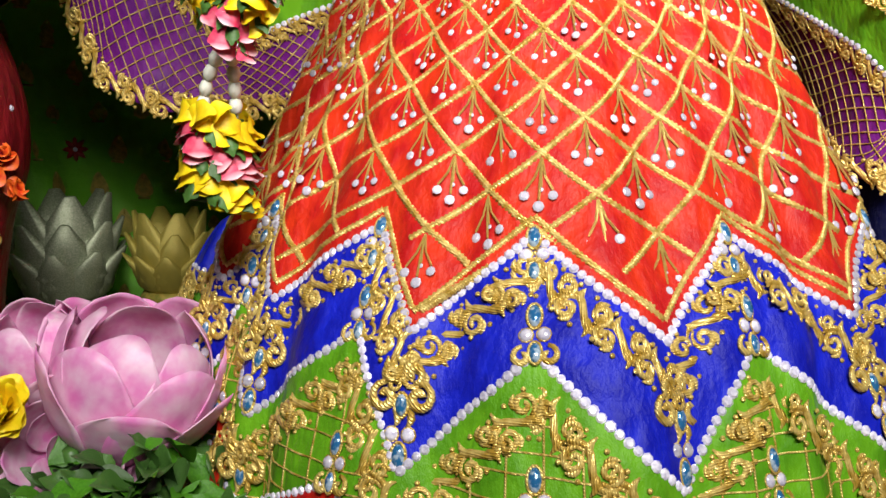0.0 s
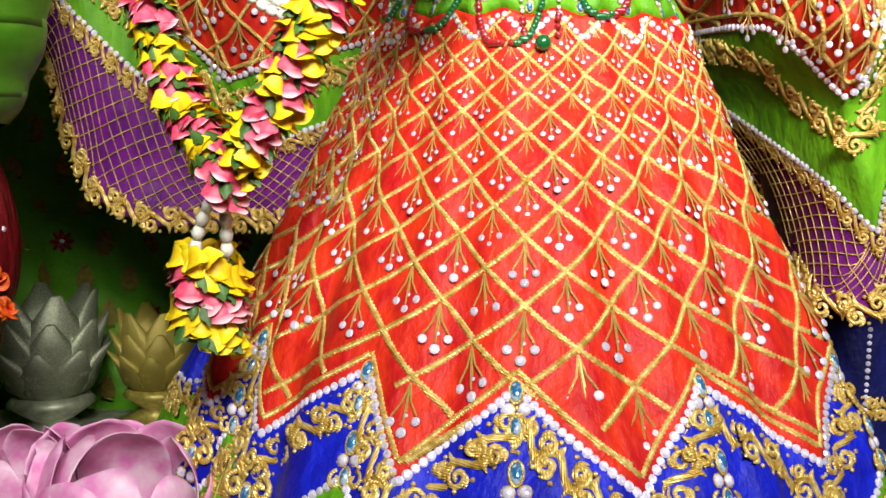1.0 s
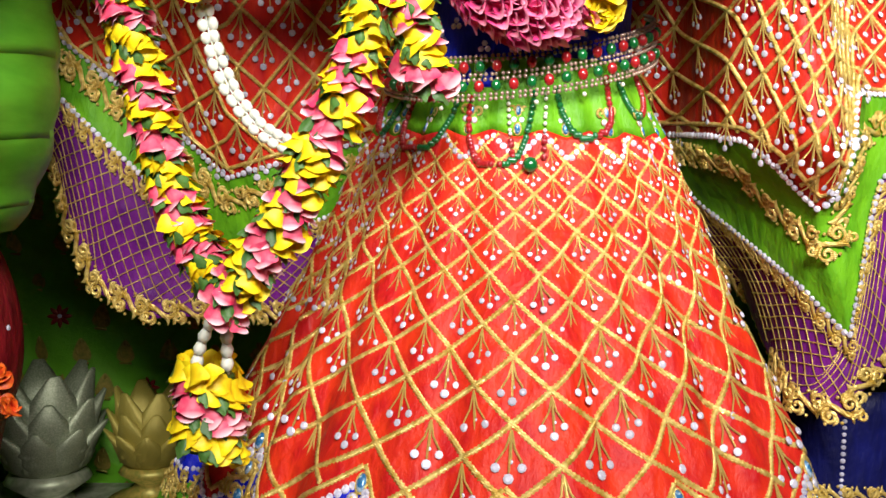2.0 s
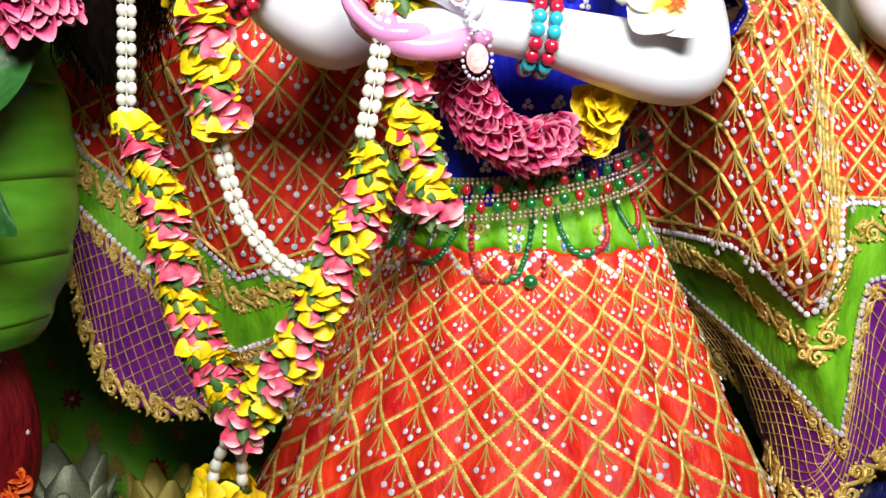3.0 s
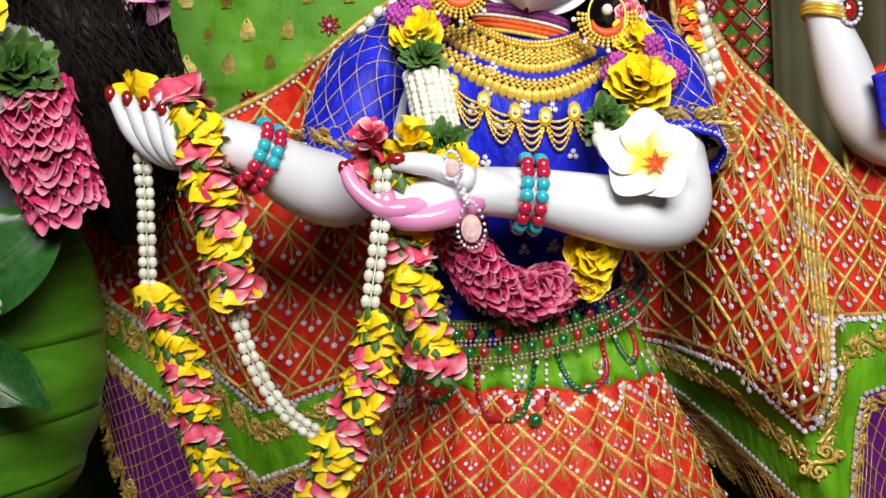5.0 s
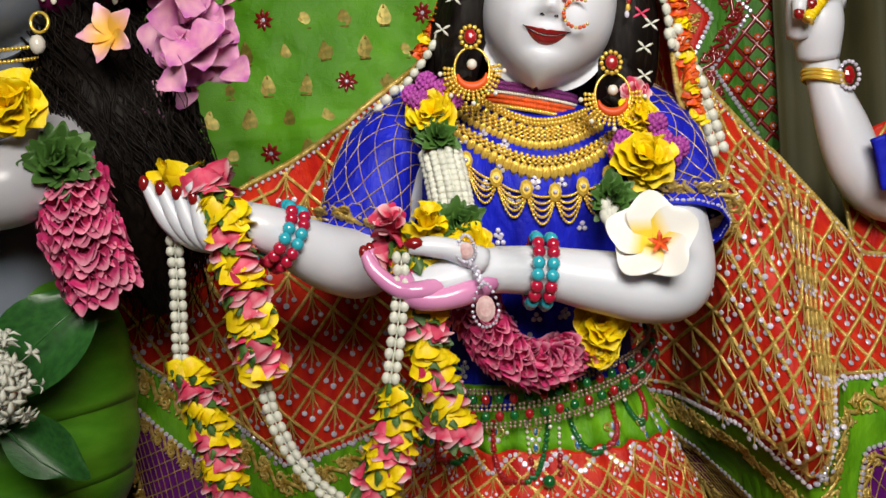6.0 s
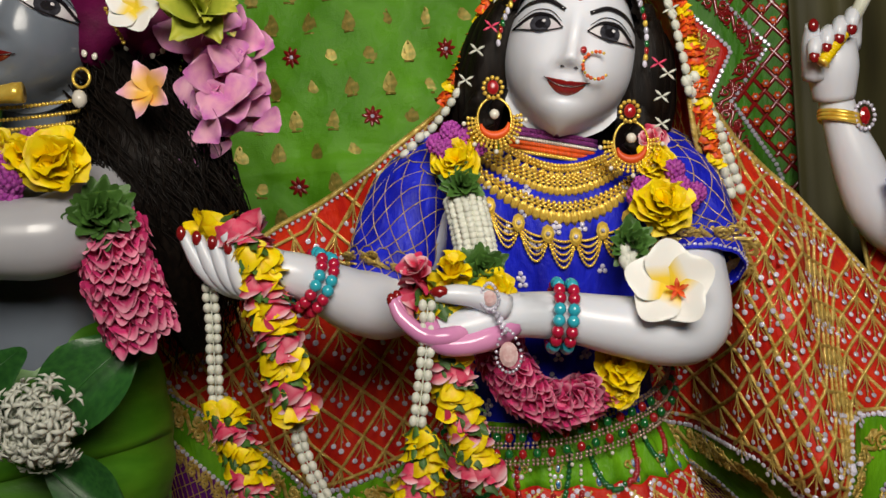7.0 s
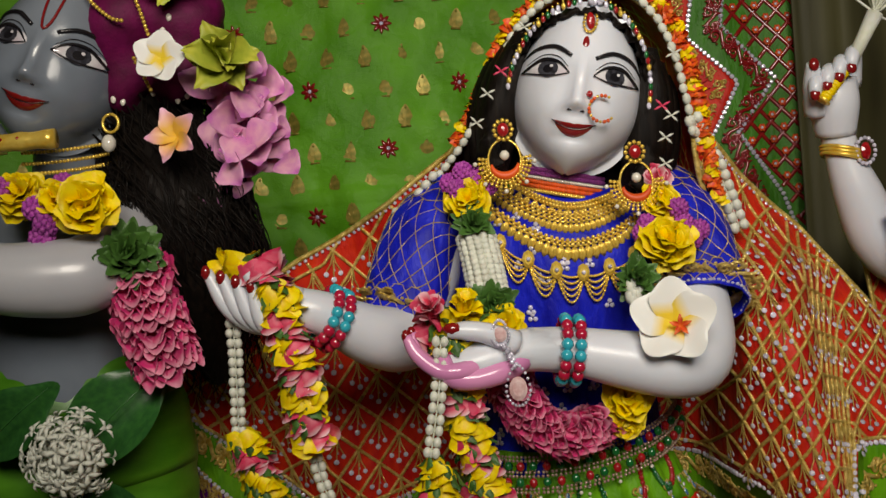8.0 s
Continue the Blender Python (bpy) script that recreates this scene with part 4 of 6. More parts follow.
def hair_and_veil():
    b = Build()

    def cap(u, v):
        """From the parting over the crown and down beside the cheeks."""
        a = -2.25 + 4.5 * u
        s, c = math.sin(a), math.cos(a)
        side = max(0.0, abs(a) - 1.1)
        x, z = 0.068 * s * (1 + 0.16 * side), 0.002 + 0.075 * c - 0.028 * side
        wave = 0.0022 * math.sin(a * 26 + 9 * v) + 0.0012 * math.sin(a * 61)
        return HEAD @ Vector((x * (1 + 0.52 * v ** 0.6) + wave * s, -0.064 + 0.10 * v + 0.046 * abs(s) ** 1.5 - 0.020 * math.sin(math.pi * min(1.0, v * 1.3)), z * (1 + 0.22 * v ** 0.6) - 0.012 * v + wave * c))
    b.grid(cap, 160, 18)
    wig = thing("wig", "black parted hair set on the marble head", "hair")
    b.make("crown_hair", "hair", wig, solid=0.004)
    for sd in (-1, 1):
        for k in range(3):
            b = Build()
            limb(b, [HEAD @ Vector((sd * (0.060 + 0.010 * k), 0.012 * k, 0.060 - 0.010 * k)), HEAD @ Vector((sd * (0.071 + 0.007 * k), -0.004 + 0.012 * k, 0.015)),
                     HEAD @ Vector((sd * (0.076 + 0.008 * k), 0.004 + 0.012 * k, -0.04)), HEAD @ Vector((sd * (0.073 + 0.009 * k), 0.02 + 0.012 * k, -0.10))], [0.014, 0.020, 0.022, 0.012])
            b.make("side_lock", "hair", wig)
    b = Build()
    b.ball(HEAD @ Vector((0, 0.065, 0.0)), (0.096, 0.05, 0.112), 0, 24, 16)
    b.make("back_hair", "hair", wig)
    top = thing("head_veil", "red gold-edged veil drawn over the head", "veil")
    rim = spline([(-0.075, 0.815, 0.83), (-0.038, 0.80, 0.862), (-0.006, 0.79, 0.896), (0.018, 0.785, 0.936), (0.040, 0.78, 0.982), (0.070, 0.772, 1.022), (0.127, 0.765, 1.048),
                  (0.175, 0.768, 1.034), (0.203, 0.765, 0.996), (0.217, 0.76, 0.945), (0.226, 0.763, 0.888), (0.232, 0.77, 0.845), (0.245, 0.78, 0.80)], 72)
    mid = Vector((0.112, 0.80, 0.92))

    def f(u, v):
        p = along(rim, u)
        out = Vector((p.x - mid.x, 0, p.z - mid.z)).normalized()
        return p + Vector((0, 0.11 * v, 0)) + out * (0.020 * math.sin(math.pi * min(1.0, v) * 0.5) - 0.03 * v * v) + Vector((0, 0, 0.002 * math.sin(u * 40 + v * 9)))
    b = Build()
    b.grid(f, 90, 20)
    b.make("cloth", "red", top, solid=0.002)
    on_cloth("gold_cord", f, [(i / 70, 0.01) for i in range(71)], 0.0032, top)
    gem_row(f, [(i / 60, 0.10) for i in range(61)], top, 0.003, 0.0066)
    for hand in (-1, 1):
        for k in range(-6, 28):
            uv = [((k + hand * 6 * i / 20) / 22, 0.12 + 0.85 * i / 20) for i in range(21)]
            uv = [q for q in uv if 0 < q[0] < 1]
            if len(uv) > 3:
                on_cloth("gold_cord", f, uv, 0.0014, top)
    return rim


RIM = hair_and_veil()


# ---- flowers ----
def petal_mesh(name, material, width=0.8, cup=0.35, point=0.0, nu=6, nv=6, ruffle=0.0):
    """A cupped petal: base at the origin, length 1 along y, opening towards z."""
    b = Build()

    def f(u, v):
        w = width * 0.5 * math.sin(math.pi * (0.13 + (0.60 + 0.25 * point) * v)) ** (0.8 + 0.5 * point)
        x = (u - 0.5) * 2 * w
        edge = (2 * u - 1) ** 2
        y = v * (1 - (0.30 - 0.2 * point) * v * edge) * (1 + ruffle * 0.5 * v * math.sin(u * 11 + 1))
        z = cup * (x / max(width * 0.5, 0.01)) ** 2 * 0.8 + 0.28 * math.sin(v * 2.4) * cup * 2 + 0.025 * v * math.sin(u * 7)
        return Vector((x, y, z + ruffle * v * v * math.sin(u * 14 + 2 * v) + 0.06 * v * v * (1 - edge)))
    b.grid(f, nu, nv)
    return b.mesh(name, material)


PETAL = {c: petal_mesh(c + "_petal", c, 1.22, 0.42, ruffle=0.015) for c in ("yellow", "pink", "orange")}
PETAL["blossom"] = petal_mesh("blossom_petal", "yellow", 1.15, 0.34, 0.0, 9, 7, 0.05)
PETAL["frantint"] = petal_mesh("tinted_petal", "frantint", 0.62, 0.16, 0.45, 6, 8)
PETAL["thin"] = petal_mesh("thin_petal", "orange", 0.42, 0.15, 0.4, 4, 5)
PETAL["glossleaf"] = petal_mesh("leaf_blade", "glossleaf", 0.55, 0.15, 0.5, 8, 10)
PETAL["leaf"] = petal_mesh("leaflet", "leaf", 0.62, 0.2, 0.5)
PETAL["magenta"] = petal_mesh("magenta_petal", "magenta", 0.92, 0.6, 0.05)
PETAL["lilac"] = petal_mesh("bract", "lilac", 0.92, 0.24, 0.35, 9, 9, 0.02)
PETAL["lime"] = petal_mesh("lime_bract", "lime", 0.72, 0.30, 0.5, 8, 8, 0.04)
PETAL["lotus"] = petal_mesh("lotus_petal", "lotus", 1.05, 0.45, 0.1, 12, 12)
PETAL["fran"] = petal_mesh("frangipani_petal", "fran", 1.0, 0.10, 0.0, 8, 8)
PETAL["bigleaf"] = petal_mesh("leaf_blade", "bigleaf", 0.55, 0.15, 0.5, 8, 10)
BUD = bead_mesh("bud", "white", 8, 5)


def axes(p, y, z, scale):
    """A pose at p with the given length and facing directions."""
    y = y.normalized()
    x = y.cross(z).normalized()
    return Matrix.Translation(p) @ Matrix((x, y, x.cross(y))).transposed().to_4x4() @ Matrix.Scale(scale, 4)


def run_of(path, n=80):
    pts = spline(path, n)
    d = [0.0]
    for a, c in zip(pts, pts[1:]):
        d.append(d[-1] + (c - a).length)

    def at(s):
        s = max(0.0, min(s, d[-1]))
        k = max(0, min(int(np.searchsorted(d, s)) - 1, n - 1))
        t = (s - d[k]) / max(d[k + 1] - d[k], 1e-9)
        return pts[k].lerp(pts[k + 1], t), (pts[k + 1] - pts[k]).normalized()
    return at, d[-1], pts


BANDS = ("yellow", "yellow", "leaf", "pink", "pink", "leaf", "yellow", "yellow", "leaf", "yellow", "pink", "leaf", "pink")


def garland(name, label, path, radius, size=0.0160, pitch=0.0072, ring=10, bands=BANDS, shift=0, lean=0.2, slant=0.011):
    """Rows of folded petals threaded round a string, in slanting bands of colour."""
    top = thing(name, label, "garland", "flower garlands")
    at, total, pts = run_of(path)
    b = Build()
    b.tube(pts[4:-2:2], radius * 0.6, 8)
    b.make("core", "leaf", top, "packed green leaf core")
    s, row = 0.0, 0
    while s < total:
        for i in range(ring):
            a = 2 * math.pi * (i + 0.5 * (row % 2) + random.uniform(-0.2, 0.2)) / ring
            ds = s - slant * math.cos(a) + random.uniform(-0.0015, 0.0015)
            p, d = at(ds)
            e = d.cross(Vector((0, -1, 0.05))).normalized()
            o = d.cross(e)
            out = (e * math.cos(a) + o * math.sin(a))
            kind = bands[(row + shift) % len(bands)]
            fall = d if d.z < 0 else -d
            y = out * 0.55 + fall * 0.7 + Vector((0.25, 0, -0.1)) + Vector((random.uniform(-.24, .24), random.uniform(-.24, .24), random.uniform(-.24, .24)))
            z = -out + e * random.uniform(-0.5, 0.5) + fall * random.uniform(-0.3, 0.5)
            put("leaf" if kind == "leaf" else "petal", PETAL[kind], axes(p + out * radius * 0.72 - fall * size * 0.4, y, z, size * random.uniform(0.8, 1.12) * (0.9 if kind == "leaf" else 1)), top)
        s += pitch
        row += 1
    return top


def bud_string(name, label, path, size=0.0051, pair=True, gap=0.0096):
    top = thing(name, label, "bead string", "bud strings")
    at, total, pts = run_of(path)
    b = Build()
    b.tube(pts[::2], 0.0008, 4)
    b.make("thread", "white", top)
    s = 0.0
    while s < total:
        p, d = at(s)
        e = d.cross(Vector((0, -1, 0))).normalized()
        for k in ((-1, 1) if pair else (0,)):
            put("bud", BUD, axes(p + e * k * size * 0.72 + Vector((random.uniform(-1, 1), random.uniform(-1, 1), 0)) * 0.0006, d, Vector((0, -1, 0.1)), 1) @ Matrix.Diagonal((size * 0.78, size * random.uniform(0.95, 1.12), size * 0.78, 1)), top)
        s += gap * random.uniform(0.95, 1.05)


def garlands():
    garland("long_garland", "long garland of yellow and pink petals with green leaves", [
        (-0.234, 0.69, 0.618), (-0.215, 0.687, 0.565), (-0.201, 0.688, 0.50), (-0.182, 0.684, 0.444), (-0.160, 0.672, 0.410), (-0.148, 0.664, 0.394)], 0.021)
    garland("long_garland", "long garland of yellow and pink petals joining in a point", [
        (-0.040, 0.625, 0.592), (-0.052, 0.625, 0.552), (-0.078, 0.63, 0.495), (-0.106, 0.640, 0.442), (-0.134, 0.655, 0.404), (-0.148, 0.662, 0.382)], 0.021, shift=5)
    garland("garland_tassel", "short tassel of yellow and pink petals below the garland", [
        (-0.163, 0.69, 0.330), (-0.166, 0.69, 0.298), (-0.168, 0.69, 0.266)], 0.034, 0.019, 0.0075, 15)
    garland("hand_garland", "yellow and pink petal strand hanging from the raised hand", [
        (-0.195, 0.645, 0.775), (-0.185, 0.64, 0.752), (-0.178, 0.645, 0.72), (-0.172, 0.65, 0.68), (-0.168, 0.658, 0.645), (-0.165, 0.664, 0.615)], 0.019, 0.02, shift=3)
    garland("inner_garland", "yellow and pink petal strand behind the white bud string", [
        (-0.028, 0.635, 0.705), (-0.026, 0.65, 0.665), (-0.016, 0.66, 0.61), (-0.005, 0.665, 0.565), (0.0, 0.67, 0.54)], 0.019, 0.02, shift=8)
    garland("palm_flowers", "yellow and pink petals heaped in the open hand", [
        (-0.235, 0.665, 0.778), (-0.215, 0.668, 0.78), (-0.19, 0.664, 0.775)], 0.014, 0.022, 0.010, 8, shift=0)
    garland("palm_flowers", "pink and yellow petals held between marble fingers", [
        (-0.049, 0.640, 0.713), (-0.024, 0.643, 0.720), (0.001, 0.648, 0.713)], 0.012, 0.022, 0.010, 8, shift=4)
    bud_string("bud_string", "paired white tuberose buds hanging from the raised hand", [(-0.228, 0.66, 0.735), (-0.232, 0.675, 0.68), (-0.236, 0.688, 0.615)])
    bud_string("bud_string", "paired white tuberose buds hanging from the fingers", [(-0.034, 0.616, 0.702), (-0.038, 0.618, 0.66), (-0.049, 0.617, 0.600)])
    bud_string("bud_string", "white tuberose bud string looping between two garlands", [(-0.163, 0.668, 0.615), (-0.156, 0.672, 0.575), (-0.142, 0.672, 0.54), (-0.118, 0.66, 0.512), (-0.088, 0.64, 0.497)])
    for x in (-0.008, 0.010):
        bud_string("bud_string", "white bud strand carrying the flower tassel", [(-0.150 + x * 0.3, 0.668, 0.378), (-0.157 + x, 0.678, 0.352), (-0.161 + x * 1.4, 0.686, 0.326)], 0.0066, False, 0.0115)


garlands()


def rosette(top, c, r, kind, n=26, facing=(0, -1, 0.2), name="petal"):
    """A full flower head of overlapping petals."""
    c, fz = Vector(c), Vector(facing).normalized()
    x = fz.orthogonal().normalized()
    y = fz.cross(x)
    for i in range(n):
        k = (i + 0.5) / n
        a, open_ = i * 2.399, 0.35 + 1.15 * k
        out = (x * math.cos(a) + y * math.sin(a)) * math.sin(open_) + fz * math.cos(open_)
        put(name, PETAL["blossom" if kind == "yellow" else kind], axes(c + fz * r * 0.25 * (1 - k), out + Vector((random.uniform(-.22, .22), random.uniform(-.15, .15), random.uniform(-.22, .22))), fz - out * 0.3 + Vector((random.uniform(-.3, .3), 0, random.uniform(-.2, .3))), r * random.uniform(0.72, 1.12)), top)


def flower(name, label, c, r, kind, n=26, facing=(0, -1, 0.2), group=""):
    top = thing(name, label, "flower", group)
    b = Build()
    b.ball(c, r * 0.25, 0, 8, 6)
    b.make("heart", kind if kind in M else "leaf", top)
    rosette(top, c, r, kind, n, facing)
    return top


def globe(c, r=0.011):
    b = Build()
    m = Matrix.Identity(3)
    for i in range(46):
        k = (i + 0.5) / 46
        a, e = i * 2.399, math.acos(1 - 2 * k)
        d = Vector((math.sin(e) * math.cos(a), math.sin(e) * math.sin(a), math.cos(e)))
        b.ball(Vector(c) + d * r * 0.8, r * 0.24, 0, 5, 3)
    b.ball(c, r * 0.85, 0, 8, 6)
    tagged(b.make("globe_flower", "globe"), "round purple globe amaranth head tucked in a garland", "flower", "globe flowers")


def frangipani(name, label, c, r, facing, turn=0.0, n=5, star=None, kind="fran"):
    top = thing(name, label, "flower", "frangipani flowers")
    fz = Vector(facing).normalized()
    x = fz.cross(Vector((0, 0, 1))).normalized()
    y = x.cross(fz)
    for i in range(n):
        a = 2 * math.pi * i / n + turn
        out = x * math.cos(a) + y * math.sin(a)
        put("petal", PETAL[kind], axes(Vector(c), out * 0.95 + fz * 0.25, fz + out.cross(fz) * 0.14, r), top)
    if star:
        for i in range(5):
            a = 2 * math.pi * i / 5 + turn
            out = x * math.cos(a) + y * math.sin(a)
            put("star_petal", PETAL["thin"], axes(Vector(c) + fz * r * 0.30 + Vector((0.006, 0, -0.006)), out + fz * 0.2, fz, r * 0.26), top, "small orange star flower")


def leaves(name, label, c, r, n, kind="leaf", facing=(0, -1, 0.2)):
    top = thing(name, label, "leaves")
    b = Build()
    b.ball(c, r * 0.4, 0, 8, 6)
    b.make("core", "leaf", top)
    rosette(top, c, r, kind, n, facing, "leaf")


def bodice_at(x, z, lift=0.004):
    th = math.asin(max(-0.95, min(0.95, (x - 0.085) / 0.115)))
    lo, hi = 0.0, 1.0
    for _ in range(24):
        mid = (lo + hi) / 2
        if BODICE(th / (2 * math.pi), mid).z < z:
            lo = mid
        else:
            hi = mid
    p = BODICE(th / (2 * math.pi), (lo + hi) / 2)
    return Vector((x, p.y - lift, z))


def neck_garland():
    """The flower garland round the neck, built up from blossoms of several kinds."""
    for c, r in (((-0.002, 0.735, 0.827), 0.027), ((0.012, 0.738, 0.846), 0.018)):
        flower("yellow_blossom", "full yellow blossom in the neck garland", c, r, "yellow", 24, (-0.2, -1, 0.3), "yellow blossoms")
    for c in ((-0.022, 0.735, 0.850), (-0.008, 0.728, 0.860), (0.006, 0.728, 0.853), (-0.014, 0.725, 0.843), (0.016, 0.73, 0.845)):
        globe(c)
    leaves("leaf_tuft", "dark green leaves in the neck garland", (0.0, 0.722, 0.806), 0.025, 34)
    top = thing("jasmine_strand", "packed pale jasmine buds in rows", "flower strand")
    at, total, _ = run_of([(0.001, 0.712, 0.797), (0.006, 0.706, 0.770), (0.010, 0.702, 0.742)], 40)
    for j in range(11):
        p, d = at(total * (j + 0.5) / 11)
        for i in range(9):
            a = math.pi * (i - 4) / 7
            out = Vector((math.sin(a), -math.cos(a), 0))
            put("bud", BUD, axes(p + out * 0.0145 + Vector((0, 0.012, random.uniform(-1, 1) * 0.001)), out + d * 0.5, Vector((0, 0, 1)), 1) @ Matrix.Diagonal((0.0048, 0.0075, 0.0048, 1)), top)
    leaves("leaf_tuft", "dark green leaves under the jasmine buds", (0.014, 0.70, 0.726), 0.028, 40)
    flower("yellow_blossom", "yellow blossom under the leaf tuft", (0.024, 0.69, 0.708), 0.024, "yellow", 18, (0, -1, 0), "yellow blossoms")
    flower("yellow_blossom", "yellow blossom held in the fingers", (-0.014, 0.635, 0.724), 0.020, "yellow", 14, (0.2, -0.6, 1), "yellow blossoms")
    flower("pink_blossom", "pink blossom held in the fingers", (-0.039, 0.630, 0.722), 0.020, "pink", 12, (-0.3, -0.7, 1))
    # rose swag across the waist
    top = thing("petal_swag", "swag of deep pink petals hanging across the waist", "garland", "flower garlands")
    at, total, pts = run_of([(0.022, 0.712, 0.665), (0.034, 0.70, 0.63), (0.062, 0.695, 0.604), (0.094, 0.70, 0.601), (0.118, 0.712, 0.618)], 60)
    b = Build()
    b.tube(pts[::2], 0.012, 8)
    b.make("core", "magenta", top)
    for j in range(24):
        for i in range(14):
            p, d = at(total * (j + 0.5) / 24)
            a = 2 * math.pi * (i + 0.5 * (j % 2) + random.uniform(-0.2, 0.2)) / 14
            e = d.cross(Vector((0, -1, 0))).normalized()
            out = e * math.cos(a) + d.cross(e) * math.sin(a)
            put("petal", PETAL["magenta"], axes(p + out * 0.006, out + d * random.uniform(-0.3, 0.5) + Vector((0, 0, -0.3)), -d + out * 0.6 + Vector((random.uniform(-.5, .5), 0, random.uniform(0, .6))), 0.0185 * random.uniform(0.8, 1.12)), top)
    for c, r in (((0.132, 0.712, 0.63), 0.030), ((0.146, 0.72, 0.648), 0.028), ((0.135, 0.715, 0.608), 0.022), ((0.02, 0.715, 0.672), 0.018)):
        flower("yellow_blossom", "ruffled yellow blossom at the end of the swag", c, r, "yellow", 26, (0.2, -1, 0), "yellow blossoms")
    # the other side of the chest
    for c, r in (((0.182, 0.735, 0.815), 0.024), ((0.184, 0.725, 0.772), 0.034)):
        flower("yellow_blossom", "large yellow blossom in the neck garland", c, r, "yellow", 30, (0.1, -1, 0.3), "yellow blossoms")
    flower("pink_blossom", "pink blossom near the shoulder", (0.184, 0.745, 0.838), 0.018, "pink", 16, (0.1, -1, 0.4))
    for c in ((0.169, 0.72, 0.797), (0.198, 0.715, 0.810), (0.202, 0.715, 0.795), (0.218, 0.72, 0.788), (0.210, 0.718, 0.779), (0.164, 0.722, 0.788)):
        globe(c)
    leaves("leaf_tuft", "dark green leaves above the elbow flower", (0.152, 0.708, 0.742), 0.028, 36)
    frangipani("frangipani", "large white and yellow frangipani with an orange star", (0.172, 0.640, 0.706), 0.041, (-0.15, -1, 0.25), 0.3, star=True)
    top = thing("jasmine_strand", "pale jasmine buds beside the elbow flower", "flower strand")
    for j in range(16):
        put("bud", BUD, Matrix.Translation((0.142 + 0.01 * random.random(), 0.69, 0.718 + 0.022 * random.random())) @ Matrix.Diagonal((0.005, 0.005, 0.0075, 1)), top)


neck_garland()

# ---- jewellery ----
BEAD = {k: bead_mesh(k + "_bead", k) for k in ("goldm", "pearl", "turq", "redbead", "gem_red", "gem_green", "crystal", "orange", "globe")}


def bead(top, kind, p, r, name="bead"):
    r = r if isinstance(r, tuple) else (r, r, r)
    put(name, BEAD[kind], Matrix.Translation(p) @ Matrix.Diagonal((*r, 1)), top)


def leaf_drop():
    b = Build()
    pts = [(0.0, 0.0, 0.0), (0.0, -0.25, 0.06), (0.0, -0.6, 0.08), (0.0, -1.0, 0.0)]
    b.tube(pts, [0.08, 0.30, 0.27, 0.03], 8, 0, flat=0.35, up=(0, 0, 1))
    b.tube([(0, 0, 0.14), (0, -0.5, 0.17), (0, -0.9, 0.06)], 0.035, 4)
    return b.mesh("leaf_drop", "goldm")


LEAFDROP = leaf_drop()


def necklaces():
    def arc(zc, half, rise, n, skew=-0.010):
        out = []
        for i in range(n + 1):
            k = 2 * i / n - 1
            x = 0.091 + half * k
            out.append(bodice_at(x, zc + rise * abs(k) ** 1.8 + skew * k))
        return out
    for name, label, zc, half, rise, leafn, size, rows in (
            ("leaf_necklace", "short gold necklace of small leaf drops", 0.818, 0.050, 0.018, 13, 0.013, 2),
            ("collar_necklace", "broad beaded gold collar necklace", 0.804, 0.078, 0.036, 30, 0.012, 3),
            ("leaf_necklace", "gold necklace with a row of pointed leaf drops", 0.780, 0.077, 0.036, 24, 0.016, 2)):
        top = thing(name, label, "necklace", "gold necklaces")
        for r in range(rows):
            pts = arc(zc + 0.004 * r, half, rise, 60)
            b = Build()
            b.tube(pts, 0.0012, 5)
            for p in pts[::2]:
                b.ball(p + Vector((0, -0.0015, 0.0018)), 0.0021, 0, 7, 5)
            b.make("beaded_chain", "goldm", top)
        pts = arc(zc - 0.001, half, rise, leafn)
        for i, p in enumerate(pts):
            d = (pts[min(i + 1, leafn)] - pts[max(i - 1, 0)]).normalized()
            put("leaf_drop", LEAFDROP, axes(p + Vector((0, -0.002, 0)), Vector((0, -0.25, 1)) - d * d.z, Vector((0, -1, 0)), size), top)
    top = thing("swag_necklace", "gold filigree necklace with swags of beaded chain", "necklace", "gold necklaces")
    nodes = arc(0.752, 0.066, 0.024, 5)
    for k in range(5):
        a, c = nodes[k], nodes[k + 1]
        for r in range(5):
            b = Build()
            pts = []
            for i in range(15):
                t = i / 14
                q = a.lerp(c, t)
                q.z -= (0.004 + 0.0052 * r) * 4 * t * (1 - t) + 0.001 * r
                pts.append(bodice_at(q.x, q.z, 0.005))
            b.tube(pts, 0.0007, 4)
            for p in pts:
                b.ball(p, 0.0014, 0, 6, 4)
            b.make("beaded_chain", "goldm", top)
    for p in nodes:
        b = Build()
        b.gem((0, 0, 0), 0.007, 0, 8, 0.4, 0.9, 1.3)
        put("plaque", bpy.data.meshes.get("plaque") or b.mesh("plaque", "goldm", False), axes(p + Vector((0, -0.003, 0.002)), Vector((0, 0, 1)), Vector((0, -1, 0.1)), 1), top)
        bead(top, "crystal", p + Vector((0, -0.007, 0.002)), 0.0022)
    # choker of close rows
    top = thing("choker", "choker of purple, orange and gold bead rows", "necklace")
    for zc, kind, r in ((0.860, "globe", 0.0024), (0.8555, "globe", 0.0024), (0.851, "pearl", 0.0017), (0.8465, "orange", 0.0024), (0.842, "orange", 0.0024), (0.8375, "goldm", 0.0022)):
        for i in range(52):
            a = -1.5 + 3.0 * i / 51
            bead(top, kind, Vector((0.094 + 0.0445 * math.sin(a), 0.802 - 0.0455 * math.cos(a), zc - 0.010 * math.sin(a) - 0.005 * math.cos(a))), r)


necklaces()


